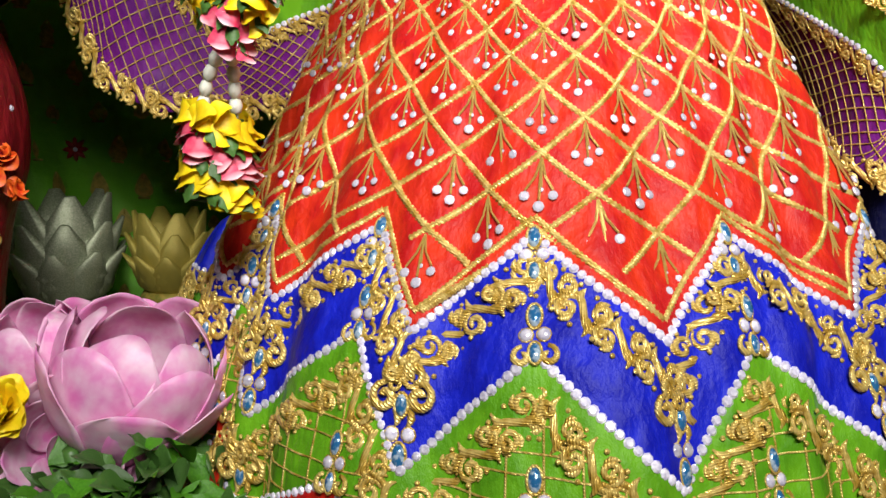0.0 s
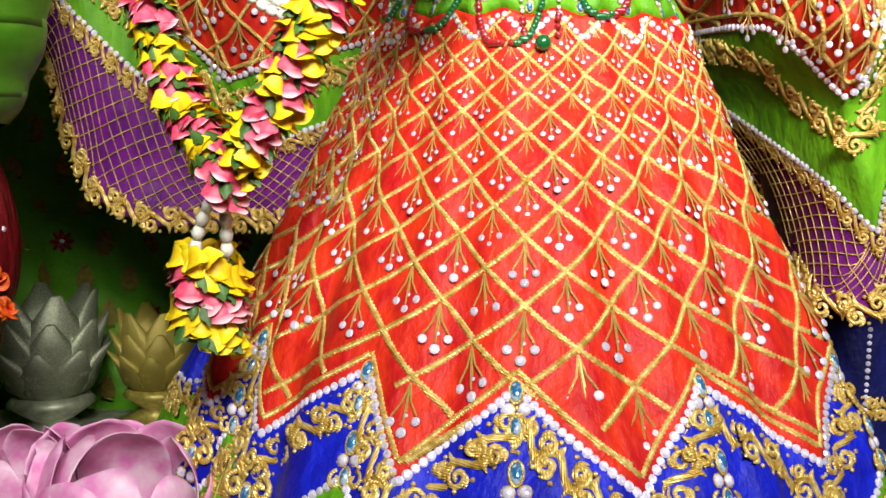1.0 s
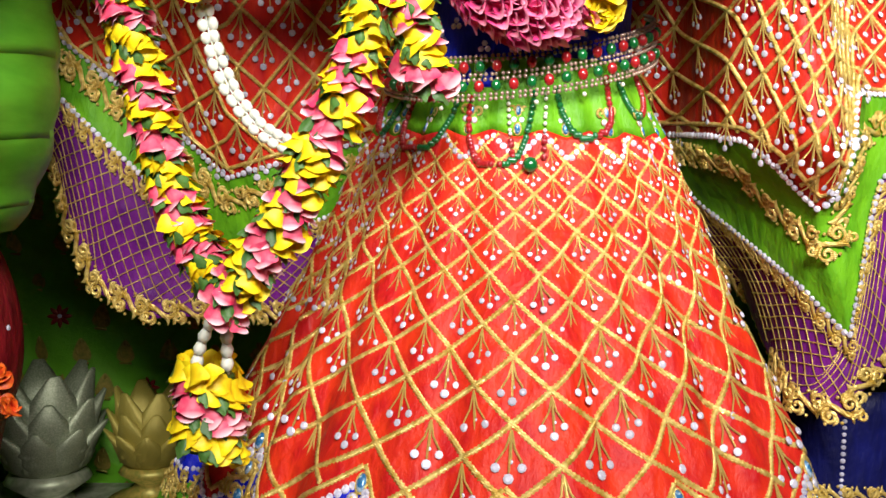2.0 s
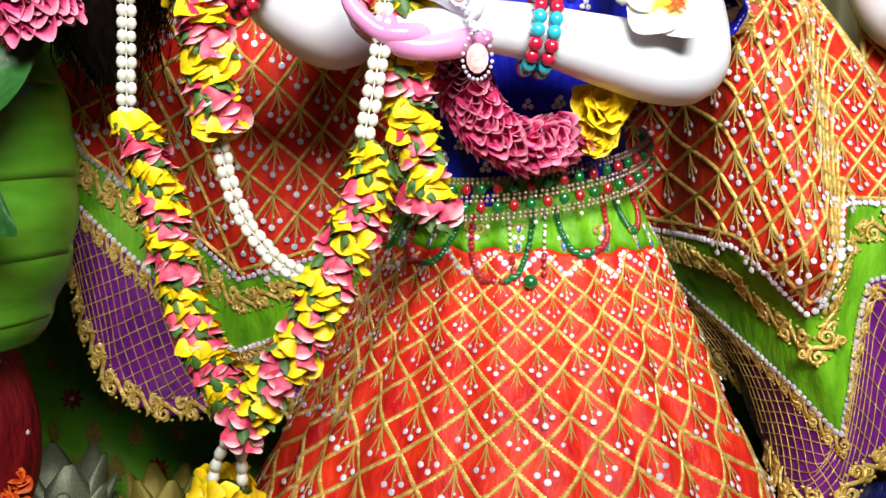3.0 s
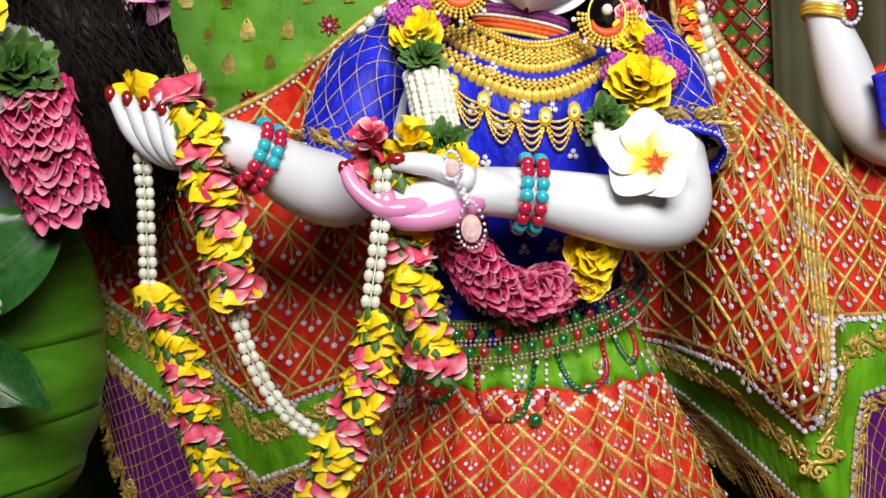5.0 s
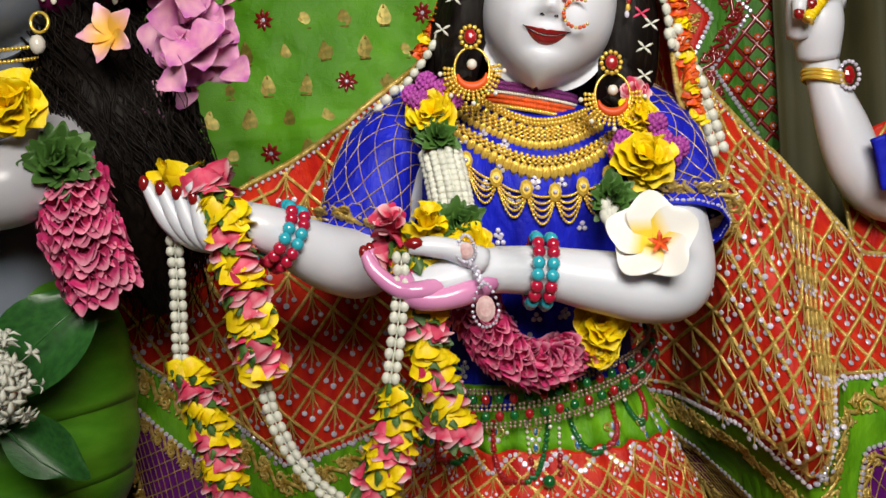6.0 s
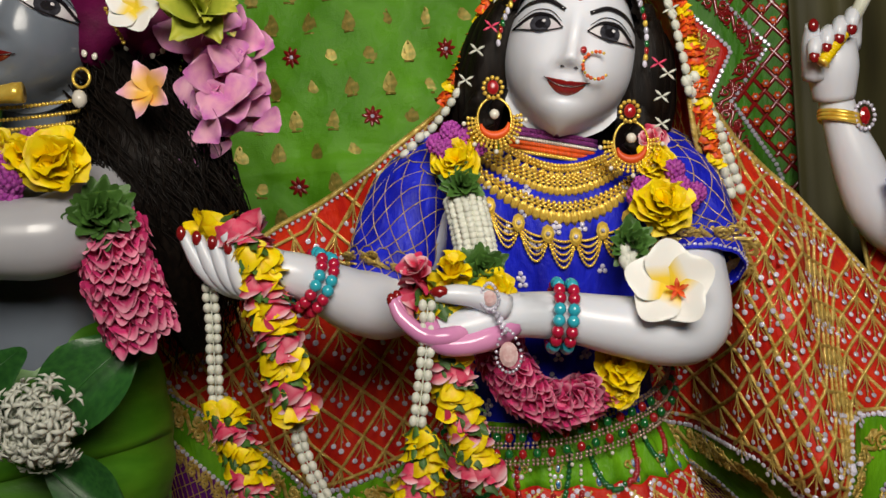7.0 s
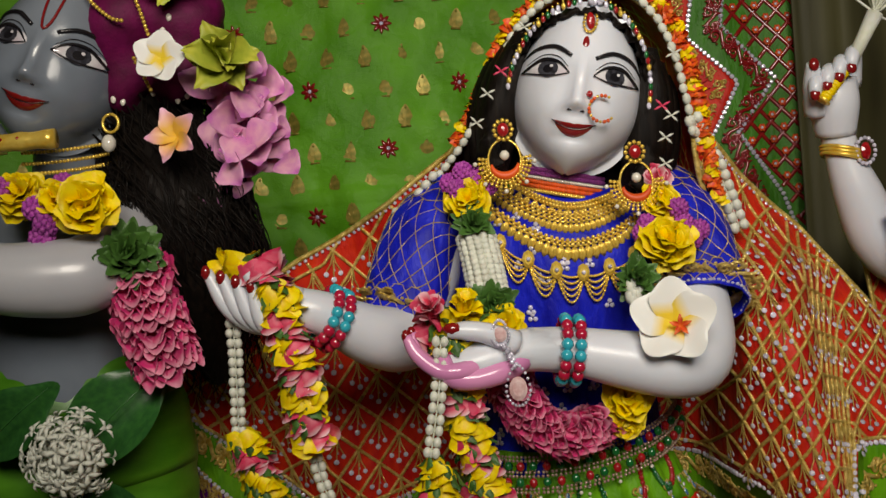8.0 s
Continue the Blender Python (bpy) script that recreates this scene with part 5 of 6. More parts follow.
def belt():
    top = thing("beaded_belt", "belt of pearls with red and green glass beads", "belt")

    def line(th, dz, out=0.0):
        return Vector((0.086 + (0.113 + out) * math.sin(th), 0.82 - (0.096 + out) * math.cos(th), 0.560 + 0.026 * (1 - math.cos(th)) + 0.017 * math.sin(th) + dz))

    def hung(th, dz, out=0.004):
        """A place on the skirt below the belt, where the loops lie against the cloth."""
        z = min(line(th, dz).z, 0.57)
        p = skirt(th / (2 * math.pi), v_of_z(z))
        return p + Vector((math.sin(th), -math.cos(th), 0)) * out
    n, weave = 92, Build()
    for i in range(n):
        th = -1.75 + 3.5 * i / (n - 1)
        for dz in (0.0190, 0.0155, 0.0045, 0.0005, -0.0115, -0.0150):
            weave.ball(line(th + random.uniform(-.006, .006), dz, 0.003 + 0.10 * (0.02 - dz)), 0.0017, 0, 6, 4)
        if i % 3 == 0:
            a = i // 3
            bead(top, "gem_red" if a % 2 else "gem_green", line(th, 0.0105, 0.006), (0.0044, 0.0040, 0.0050), "glass_bead")
            bead(top, "gem_green" if a % 2 else "gem_red", line(th, -0.005, 0.008), (0.0044, 0.0040, 0.0050), "glass_bead")
            if a % 3 == 0:
                bead(top, "pearl", line(th + 0.04, -0.021, 0.003), 0.002, "pearl")
    tagged(weave.make("pearl_weave", "weave", top, "close woven net of tiny cream pearls"), kind="stuff")
    for a, c, sag, colors in ((-1.45, -1.05, 0.040, ("gem_red", "gem_green")), (-0.95, -0.52, 0.048, ("gem_red", "gem_green")), (-0.42, 0.02, 0.062, ("gem_red", "gem_green")),
                              (0.18, 0.62, 0.050, ("gem_green", "gem_red")), (0.74, 1.05, 0.046, ("gem_green", "gem_red"))):
        m = 40
        for i in range(m):
            t = i / (m - 1)
            th = a + (c - a) * (0.5 + 0.5 * math.copysign(abs(2 * t - 1) ** 0.6, 2 * t - 1))
            bead(top, colors[0] if t < 0.52 else colors[1], hung(th, -0.012 - (sag - 0.008) * (1 - abs(2 * t - 1) ** 2.2)), 0.0029, "glass_bead")
    for th in (-0.16, 0.10):
        for i in range(11):
            bead(top, "gem_red" if i > 6 else "pearl", hung(th * (1 - i / 30), -0.014 - 0.0048 * i), (0.0029 if i > 6 else 0.0018), "glass_bead")
    bead(top, "gem_green", hung(-0.01, -0.068, 0.006), 0.0065, "round_green_bead")
    # stones and gold scallops sewn on the waistband
    for k in range(-8, 9):
        th = TIP * 2 * math.pi + k * PER * math.pi * 1.0
        if abs(th) < 1.5:
            u = th / (2 * math.pi)
            put("sprig", SPRIG, spot(skirt, u, v_of_z(0.528), 180, 0.001, 0.7), top)
            gem_row(skirt, line_uv((u - PER / 4, v_of_z(0.515)), (u, v_of_z(0.494)), 6) + line_uv((u, v_of_z(0.494)), (u + PER / 4, v_of_z(0.515)), 6), top, 0.0028, 0.006)


belt()


def bracelet(c, axis, r, label):
    top = thing("bracelet", label, "bracelet", "bead bracelets")
    axis = Vector(axis).normalized()
    x = axis.orthogonal().normalized()
    y = axis.cross(x)
    for k in (-0.0062, 0.0062):
        for i in range(18):
            a = 2 * math.pi * i / 18
            kind = "turq" if (i // 2) % 2 else "redbead"
            bead(top, kind, Vector(c) + axis * k + (x * math.cos(a) + y * math.sin(a)) * (r + 0.003), 0.0058)


bracelet((0.081, 0.662, 0.684), (1, 0.06, -0.14), 0.0255, "two-strand bracelet of red and turquoise beads on the wrist")
bracelet((-0.140, 0.678, 0.725), (-0.8, -0.5, 0.45), 0.024, "two-strand bracelet of red and turquoise beads near the open hand")


def ring_pendant():
    top = thing("hand_ornament", "silver crystal ring and chain with a rose teardrop", "jewellery")

    def drop(c, w, h, gem):
        b = Build()
        b.gem((0, 0, 0), w * 0.75, 0, 14, 0.4, 1.0, h / w * 1.05)
        put("rose_stone", b.mesh("rose_stone", gem, False), axes(c, Vector((0, 0, 1)), Vector((0, -1, 0)), 1), top)
        for i in range(22):
            a = 2 * math.pi * i / 22
            k = 1 - 0.25 * max(0, math.cos(a))
            bead(top, "crystal", c + Vector((w * math.sin(a) * k, -0.001, h * math.cos(a) * (1.5 if math.cos(a) > 0 else 1.1))), 0.0015, "crystal")
    drop(Vector((0.018, 0.618, 0.705)), 0.008, 0.0085, "rosegem")
    for i in range(9):
        bead(top, "crystal", Vector((0.021 + 0.0010 * i + 0.0026 * (i % 2), 0.617 - 0.0004 * i, 0.694 - 0.0022 * i)), 0.0021, "crystal")
    drop(Vector((0.031, 0.612, 0.658)), 0.0105, 0.0135, "rosegem")


ring_pendant()


def head_jewels():
    for s, c in ((-1, (0.034, 0.716, 0.868)), (1, (0.160, 0.716, 0.838))):
        top = thing("earring", "gold hoop earring with a red stone and pearl drop", "earring", "earrings")
        c = Vector(c)
        b = Build()
        b.tube([c + Vector((0.016 * math.sin(a), 0, 0.020 * math.cos(a))) for a in [2 * math.pi * i / 24 for i in range(25)]], 0.0011, 6)
        b.make("hoop", "goldm", top)
        b = Build()
        b.tube([c + Vector((0.013 * math.sin(a), -0.001, -0.004 + 0.012 * math.cos(a))) for a in [math.pi * (0.5 + i / 12) for i in range(13)]], [0.001 + 0.0035 * math.sin(math.pi * i / 12) for i in range(13)], 8)
        b.make("crescent", "orange", top, "orange enamel crescent")
        for i in range(19):
            a = math.pi * (0.45 + 1.1 * i / 18)
            for r in (0.018, 0.0215, 0.025):
                bead(top, "goldm", c + Vector((r * math.sin(a), -0.001, -0.002 + r * math.cos(a))), 0.0019)
            if i % 4 == 1:
                bead(top, "pearl", c + Vector((0.029 * math.sin(a), -0.001, -0.002 + 0.029 * math.cos(a))), 0.0024, "pearl")
        bead(top, "pearl", c + Vector((0, -0.003, 0.004)), 0.005, "pearl")
        bead(top, "gem_red", c + Vector((0, -0.004, 0.029)), (0.0062, 0.004, 0.007), "red_stone")
        for i in range(12):
            a = 2 * math.pi * i / 12
            bead(top, "goldm", c + Vector((0.0088 * math.sin(a), -0.002, 0.029 + 0.0095 * math.cos(a))), 0.0022)
    on = lambda x, z, lift=0.002: HEAD @ face_point(x, z, lift)
    top = thing("nose_ring", "gold nose ring strung with orange beads", "nose ring")
    for i in range(16):
        a = -0.7 + 4.4 * i / 15
        bead(top, "orange" if i % 3 else "goldm", on(0.0245, -0.016, 0.006) + (HEAD.to_3x3() @ Vector((0.0125 * math.cos(a + 1.9), -0.001, 0.0125 * math.sin(a + 1.9)))), 0.0019 if i % 3 else 0.0015)
    bead(top, "gem_red", on(0.0105, -0.004, 0.004), 0.0034, "red_stone")
    top = thing("forehead_pendant", "gold forehead pendant with a red teardrop stone", "jewellery")
    bead(top, "gem_red", on(0.001, 0.068, 0.004), (0.0045, 0.003, 0.0085), "red_stone")
    for i in range(18):
        a = 2 * math.pi * i / 18
        bead(top, "goldm", on(0.001 + 0.0062 * math.sin(a), 0.068 + 0.0115 * math.cos(a), 0.003), 0.0016)
    for i in range(14):
        bead(top, "crystal", HEAD @ Vector((random.uniform(-0.012, 0.012), -0.052 - random.random() * 0.004, 0.086 + 0.022 * random.random())), 0.0032, "crystal")
    kinds = ("crystal", "gem_red", "crystal", "gem_green", "goldm")
    for s in (-1, 1):
        top = thing("hair_chain", "chain of coloured crystals along the hairline", "jewellery", "hair chains")
        for i in range(20):
            a = 0.18 + 1.42 * i / 19
            p = HEAD @ Vector((s * 0.070 * math.sin(a), -0.056 + 0.030 * math.sin(a) ** 2, 0.006 + 0.084 * math.cos(a) - 0.004))
            bead(top, kinds[(i * 3) % 5], p + Vector((0, -0.010, 0)), (0.0024, 0.0024, 0.0036), "crystal")
            bead(top, "goldm", p + Vector((0, -0.009, 0.005)), 0.0013)
    b = Build()
    for a in (0.6, 2.5):
        for k in (0, math.pi):
            b.tube([(0, 0, 0.1), (0.6 * math.cos(a + k), 0.6 * math.sin(a + k), 0.15), (math.cos(a + k), math.sin(a + k), 0.1)], [0.08, 0.16, 0.05], 5)
    star = b.mesh("hair_star", "white")
    star2 = star.copy()
    star2.materials[0] = M["pink"]
    for x, z, red in ((-0.062, 0.058, 0), (-0.078, 0.012, 1), (-0.088, -0.012, 0), (-0.094, -0.042, 0), (0.085, 0.052, 0), (0.082, 0.0, 1), (0.092, -0.008, 0), (0.090, -0.03, 0), (0.094, -0.055, 0)):
        ob = put("hair_flower", star2 if red else star, axes(HEAD @ Vector((x, -0.045, z)), Vector((0.2, 0, 1)), Vector((0, -1, 0)), 0.0085), None)
        tagged(ob, "small pink cross-shaped flower in the hair" if red else "small white cross-shaped flower in the hair", "flower", "hair flowers")
    # bud string and petal strand along the veil's edge
    rim = [p + Vector((0, -0.008, 0)) for p in RIM]
    bud_string("bud_string", "white bud string along the edge of the veil", [tuple(p) for p in rim[4:62:4]], 0.0058, False, 0.0108)
    bud_string("bud_string", "white bud string falling beside the neck garland", [(0.228, 0.755, 0.90), (0.246, 0.77, 0.868), (0.262, 0.785, 0.832), (0.278, 0.80, 0.79)], 0.0068, True, 0.0115)
    bud_string("bud_string", "white bud string over the shoulder of the cape", [(-0.04, 0.775, 0.862), (-0.062, 0.785, 0.842), (-0.088, 0.80, 0.825)], 0.0066, False, 0.0115)
    garland("edge_strand", "thin strand of orange and yellow petals on the veil", [tuple(p + Vector((0.012, -0.002, 0.002))) for p in RIM[38:72:4]], 0.006, 0.0105, 0.0050, 7, ("orange", "orange", "orange", "orange", "yellow", "yellow"), slant=0.002)
    garland("edge_strand", "thin strand of orange and yellow petals on the veil", [tuple(p + Vector((-0.010, 0.004, 0.004))) for p in RIM[12:38:4]], 0.005, 0.0095, 0.0050, 6, ("orange", "orange", "orange", "yellow", "yellow"), slant=0.002)


head_jewels()


# ---- the neighbouring flute statue ----
KHEAD = Matrix.Translation((-0.415, 0.735, 0.985)) @ pose(0, 0, 0, 0, 20, 8) @ Matrix.Scale(1.05, 4)


def flute_statue():
    b = Build()
    carve_head(b, KHEAD, "lines")
    limb(b, [(-0.42, 0.76, 0.95), (-0.425, 0.775, 0.90), (-0.43, 0.79, 0.85)], [0.036, 0.037, 0.055])
    limb(b, [(-0.43, 0.79, 0.86), (-0.435, 0.78, 0.78), (-0.44, 0.785, 0.68), (-0.445, 0.79, 0.56)], [0.075, 0.085, 0.085, 0.085])
    # slot 5 gives the arm a paler grey than the head and body
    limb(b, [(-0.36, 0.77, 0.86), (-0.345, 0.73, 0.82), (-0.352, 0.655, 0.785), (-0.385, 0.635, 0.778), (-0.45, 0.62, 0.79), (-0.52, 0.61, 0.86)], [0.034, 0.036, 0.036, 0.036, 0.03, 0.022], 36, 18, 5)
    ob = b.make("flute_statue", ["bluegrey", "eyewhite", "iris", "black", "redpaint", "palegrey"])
    tagged(ob, "pale blue-grey marble statue holding a gilt flute", "statue")
    HEADS[0] = HEAD
    top = thing("flute", "gilt flute with chased rings", "flute")
    b = Build()
    p = [Vector((-0.55, 0.655, 0.905)).lerp(Vector((-0.392, 0.672, 0.912)), i / 20) for i in range(21)]
    b.tube(p, [0.0085 + (0.0012 if i in (16, 19, 20) else 0) for i in range(21)], 16)
    b.make("tube", "goldm", top)
    for k in range(5):
        bead(top, "gem_red", p[8 + 2 * k] + Vector((0, -0.0085, 0.002)), 0.0018, "finger_stop")
    for zc, r in ((0.922, 0.0020), (0.911, 0.0020), (0.901, 0.0022)):
        top = thing("chain_necklace", "fine gold bead chain round the neck", "necklace", "bead chains")
        for i in range(34):
            a = -0.2 + 1.7 * i / 33
            bead(top, "goldm", Vector((-0.425 + 0.072 * math.sin(a), 0.755 - 0.055 * math.cos(a), zc - 0.018 * math.cos(a))), r)
    top = thing("earring", "gold ring earring with a large pearl", "earring", "earrings")
    bead(top, "pearl", (-0.352, 0.70, 0.908), (0.0075, 0.0075, 0.009), "pearl")
    b = Build()
    b.tube([Vector((-0.35 + 0.008 * math.sin(a), 0.702, 0.928 + 0.009 * math.cos(a))) for a in [2 * math.pi * i / 14 for i in range(15)]], 0.0016, 6)
    b.make("hoop", "goldm", top)


flute_statue()


def long_hair():
    """Loose black curls over the shoulder: a full core with many separate locks round it."""
    top = thing("long_hair", "long loose black curls falling over the shoulder", "hair")
    core = [(-0.345, 0.79, 0.99), (-0.322, 0.775, 0.92), (-0.305, 0.755, 0.85), (-0.290, 0.77, 0.78), (-0.288, 0.80, 0.71), (-0.285, 0.815, 0.66)]
    b = Build()
    limb(b, core, [0.040, 0.048, 0.055, 0.050, 0.038, 0.016], 30, 16)
    b.make("core", "hair", top)
    at, total, _ = run_of(core)
    b = Build()
    for k in range(900):
        a, s0 = random.uniform(0, 6.283), random.uniform(0, 0.45) * total
        length = random.uniform(0.10, 0.24)
        r0, ph, fr = random.uniform(0.050, 0.072), random.uniform(0, 6.28), random.uniform(40, 110)
        pts = []
        for i in range(16):
            s = s0 + length * i / 15
            p, d = at(min(s, total * 0.995))
            rr = r0 * (1.05 - 0.45 * max(0, s / total - 0.6) / 0.4)
            w = 0.006 * math.sin(fr * s + ph)
            aa = a + 5 * w + 0.5 * i / 15
            pts.append(p + Vector((rr * math.cos(aa) + w, rr * math.sin(aa) * 0.8, 0.004 * math.cos(fr * s + ph) - max(0, s - total) * 0.7)))
        b.tube(pts, [0.0011 * (1 - 0.6 * i / 15) for i in range(16)], 3, cap=False)
    tagged(b.make("lock_mass", "hair", top), kind="stuff")
    for k in range(14):
        b = Build()
        c = Vector((-0.243 - 0.02 * random.random(), 0.775, 0.885 - 0.012 * k))
        b.tube([c + Vector((0.012 * math.cos(i * 0.6) - 0.02 + 0.002 * i, 0, 0.012 * math.sin(i * 0.6) - 0.001 * i)) for i in range(12)], 0.0009, 4)
        b.make("curl", "hair", top)


long_hair()


def turban():
    top = thing("turban", "maroon turban with bead strings and small pale dots", "turban")
    c = Vector((-0.335, 0.765, 1.045))
    b = Build()

    def f(u, v):
        a, e = 2 * math.pi * u, math.pi * v
        r = 1 + 0.09 * math.sin(a * 5 + 7 * v) + 0.06 * math.sin(e * 9 + a)
        return c + Vector((0.085 * r * math.sin(e) * math.cos(a) + 0.03 * (v - 0.5), 0.075 * r * math.sin(e) * math.sin(a), 0.105 * r * math.cos(e)))
    b.grid(f, 60, 40, loop=True)
    b.make("wrap", "maroon", top)
    for k in range(60):
        u, v = random.uniform(0.5, 1.0), random.uniform(0.15, 0.9)
        p = f(u, v)
        bead(top, "pearl", p, (0.003, 0.002, 0.004), "pale_dot")
    for pts in ([(-0.375, 0.685, 1.10), (-0.362, 0.68, 1.055), (-0.335, 0.675, 1.025), (-0.315, 0.675, 1.02)], [(-0.33, 0.68, 1.09), (-0.31, 0.68, 1.04), (-0.298, 0.68, 1.00)], [(-0.315, 0.68, 0.985), (-0.30, 0.685, 0.95)]):
        at, total, _ = run_of(pts, 30)
        for i in range(int(total / 0.0042)):
            bead(top, "goldm", at(i * 0.0042)[0], 0.0021)


turban()


def turban_flowers():
    frangipani("frangipani", "cream and yellow frangipani pinned on the turban", (-0.285, 0.668, 0.980), 0.027, (0.1, -1, 0.1), 0.5)
    frangipani("frangipani", "yellow-throated frangipani beside the bougainvillea", (-0.274, 0.668, 0.905), 0.030, (-0.2, -1, 0.1), 1.2, kind="frantint")
    for c, r, n in (((-0.232, 0.70, 0.978), 0.046, 12), ((-0.28, 0.70, 1.06), 0.036, 9)):
        top = thing("lime_flower", "yellow-green bracts fanned on the turban", "flower", "turban flowers")
        rosette(top, c, r, "lime", n, (0.25, -1, 0.15), "bract")
    top = thing("bougainvillea", "hanging cluster of lilac bougainvillea bracts", "flower")
    for k in range(64):
        p = Vector((-0.226 + random.gauss(0, 0.015), 0.735 + random.gauss(0, 0.014), 0.922 + random.gauss(0, 0.027)))
        y = Vector((random.uniform(-0.5, 0.9), random.uniform(-0.8, 0.1), random.uniform(-1, 0.6)))
        put("bract", PETAL["lilac"], axes(p, y, Vector((random.uniform(-.5, .5), -1, random.uniform(-.3, .6))), random.uniform(0.030, 0.042)), top)
    for c, r in (((-0.415, 0.66, 0.855), 0.030), ((-0.375, 0.64, 0.845), 0.026), ((-0.345, 0.635, 0.838), 0.034)):
        flower("yellow_blossom", "ruffled yellow blossom in the other garland", c, r, "yellow", 30, (0.1, -1, 0.2), "yellow blossoms")
    for c in ((-0.392, 0.625, 0.842), (-0.383, 0.625, 0.828), (-0.43, 0.635, 0.862), (-0.37, 0.635, 0.862), (-0.39, 0.63, 0.815)):
        globe(c, 0.0125)
    leaves("leaf_tuft", "layered dark green leaves in the other garland", (-0.322, 0.655, 0.795), 0.036, 60, facing=(0.4, -1, 0.1))
    top = thing("petal_swag", "hanging strand of deep pink petals with pale tips", "garland", "flower garlands")
    at, total, pts = run_of([(-0.318, 0.665, 0.785), (-0.312, 0.665, 0.75), (-0.302, 0.672, 0.71), (-0.294, 0.68, 0.685)], 60)
    b = Build()
    b.tube(pts[::2], 0.016, 8)
    b.make("core", "magenta", top)
    for j in range(19):
        for i in range(13):
            p, d = at(total * (j + 0.5) / 19)
            a = 2 * math.pi * (i + 0.5 * (j % 2)) / 13
            e = d.cross(Vector((0, -1, 0))).normalized()
            out = e * math.cos(a) + d.cross(e) * math.sin(a)
            put("petal", PETAL["magenta"], axes(p + out * 0.010, out + d * random.uniform(0.3, 0.9), -d + out * 0.8 + Vector((random.uniform(-.4, .4), 0, random.uniform(0, .5))), 0.0235 * random.uniform(0.8, 1.12)), top)


turban_flowers()


def green_wrap():
    """A bulging wrap of broad green leaves, pleated across, with two dark leaves and a spray of ixora."""
    top = thing("leaf_wrap", "bulging pleated wrap of broad fresh green leaves", "leaves")
    prof_ = spline([(0.05, 0.05, 0.735), (0.105, 0.085, 0.70), (0.128, 0.10, 0.64), (0.140, 0.11, 0.56), (0.135, 0.105, 0.49), (0.115, 0.09, 0.43), (0.10, 0.08, 0.405)], 60)

    def f(u, v):
        q, th = along(prof_, v), 2 * math.pi * u
        crease = 0.0035 * abs(math.sin(q.z * 62 + 0.8 * math.sin(th))) + 0.004 * wob(th, q.z * 6, 3, 2)
        return Vector((-0.462 + (q.x + crease) * math.sin(th), 0.80 - (q.y + crease) * math.cos(th), q.z + 0.02 * math.sin(th)))
    for k in range(6):
        b = Build()
        b.grid(lambda u, v: f(-0.5 + u, k / 6 + (v * 1.12 - 0.04) / 6) + Vector((0, -0.0015 * v, 0)), 64, 10)
        b.make("leaf_fold", "bigleaf", top, solid=0.0015)
    for c, y, r in (((-0.40, 0.675, 0.60), (0.75, 0.25, 0.68), 0.14), ((-0.47, 0.66, 0.62), (0.55, -0.1, 0.4), 0.11), ((-0.38, 0.655, 0.585), (0.6, 0.1, -0.5), 0.09)):
        leaf_top = thing("broad_leaf", "dark glossy pointed leaf laid on the green wrap", "leaf", "broad leaves")
        put("blade", PETAL["glossleaf"], axes(Vector(c), Vector(y), Vector((0.1, -1, 0.15)), r), leaf_top)
        b = Build()
        b.tube([Vector(c) + Vector(y).normalized() * r * t + Vector((0, -0.012 - 0.02 * math.sin(t * 2.4), 0)) for t in (0, 0.3, 0.6, 0.95)], [0.0014, 0.0012, 0.0009, 0.0003], 5)
        b.make("midrib", "glossleaf", leaf_top)
    top = thing("ixora_cluster", "cluster of thin-petalled white ixora flowers", "flower")
    b = Build()
    for a in range(4):
        t = math.pi / 2 * a
        b.tube([(0, 0, 0), (0.5 * math.cos(t), 0.5 * math.sin(t), 0.25), (math.cos(t), math.sin(t), 0.12)], [0.10, 0.24, 0.05], 5, flat=0.5, up=(0, 0, 1))
    b.tube([(0, 0, 0), (0, 0, -1.2)], 0.05, 4)
    me = b.mesh("floret", "white")
    for k in range(150):
        d = Vector((random.gauss(0, 1), random.gauss(-0.7, 0.7), random.gauss(0, 1))).normalized()
        put("floret", me, axes(Vector((-0.372, 0.632, 0.618)) + d * random.uniform(0.014, 0.042), d.orthogonal() + d.cross(d.orthogonal()) * random.uniform(-1.5, 1.5), d, random.uniform(0.009, 0.013)), top)


green_wrap()


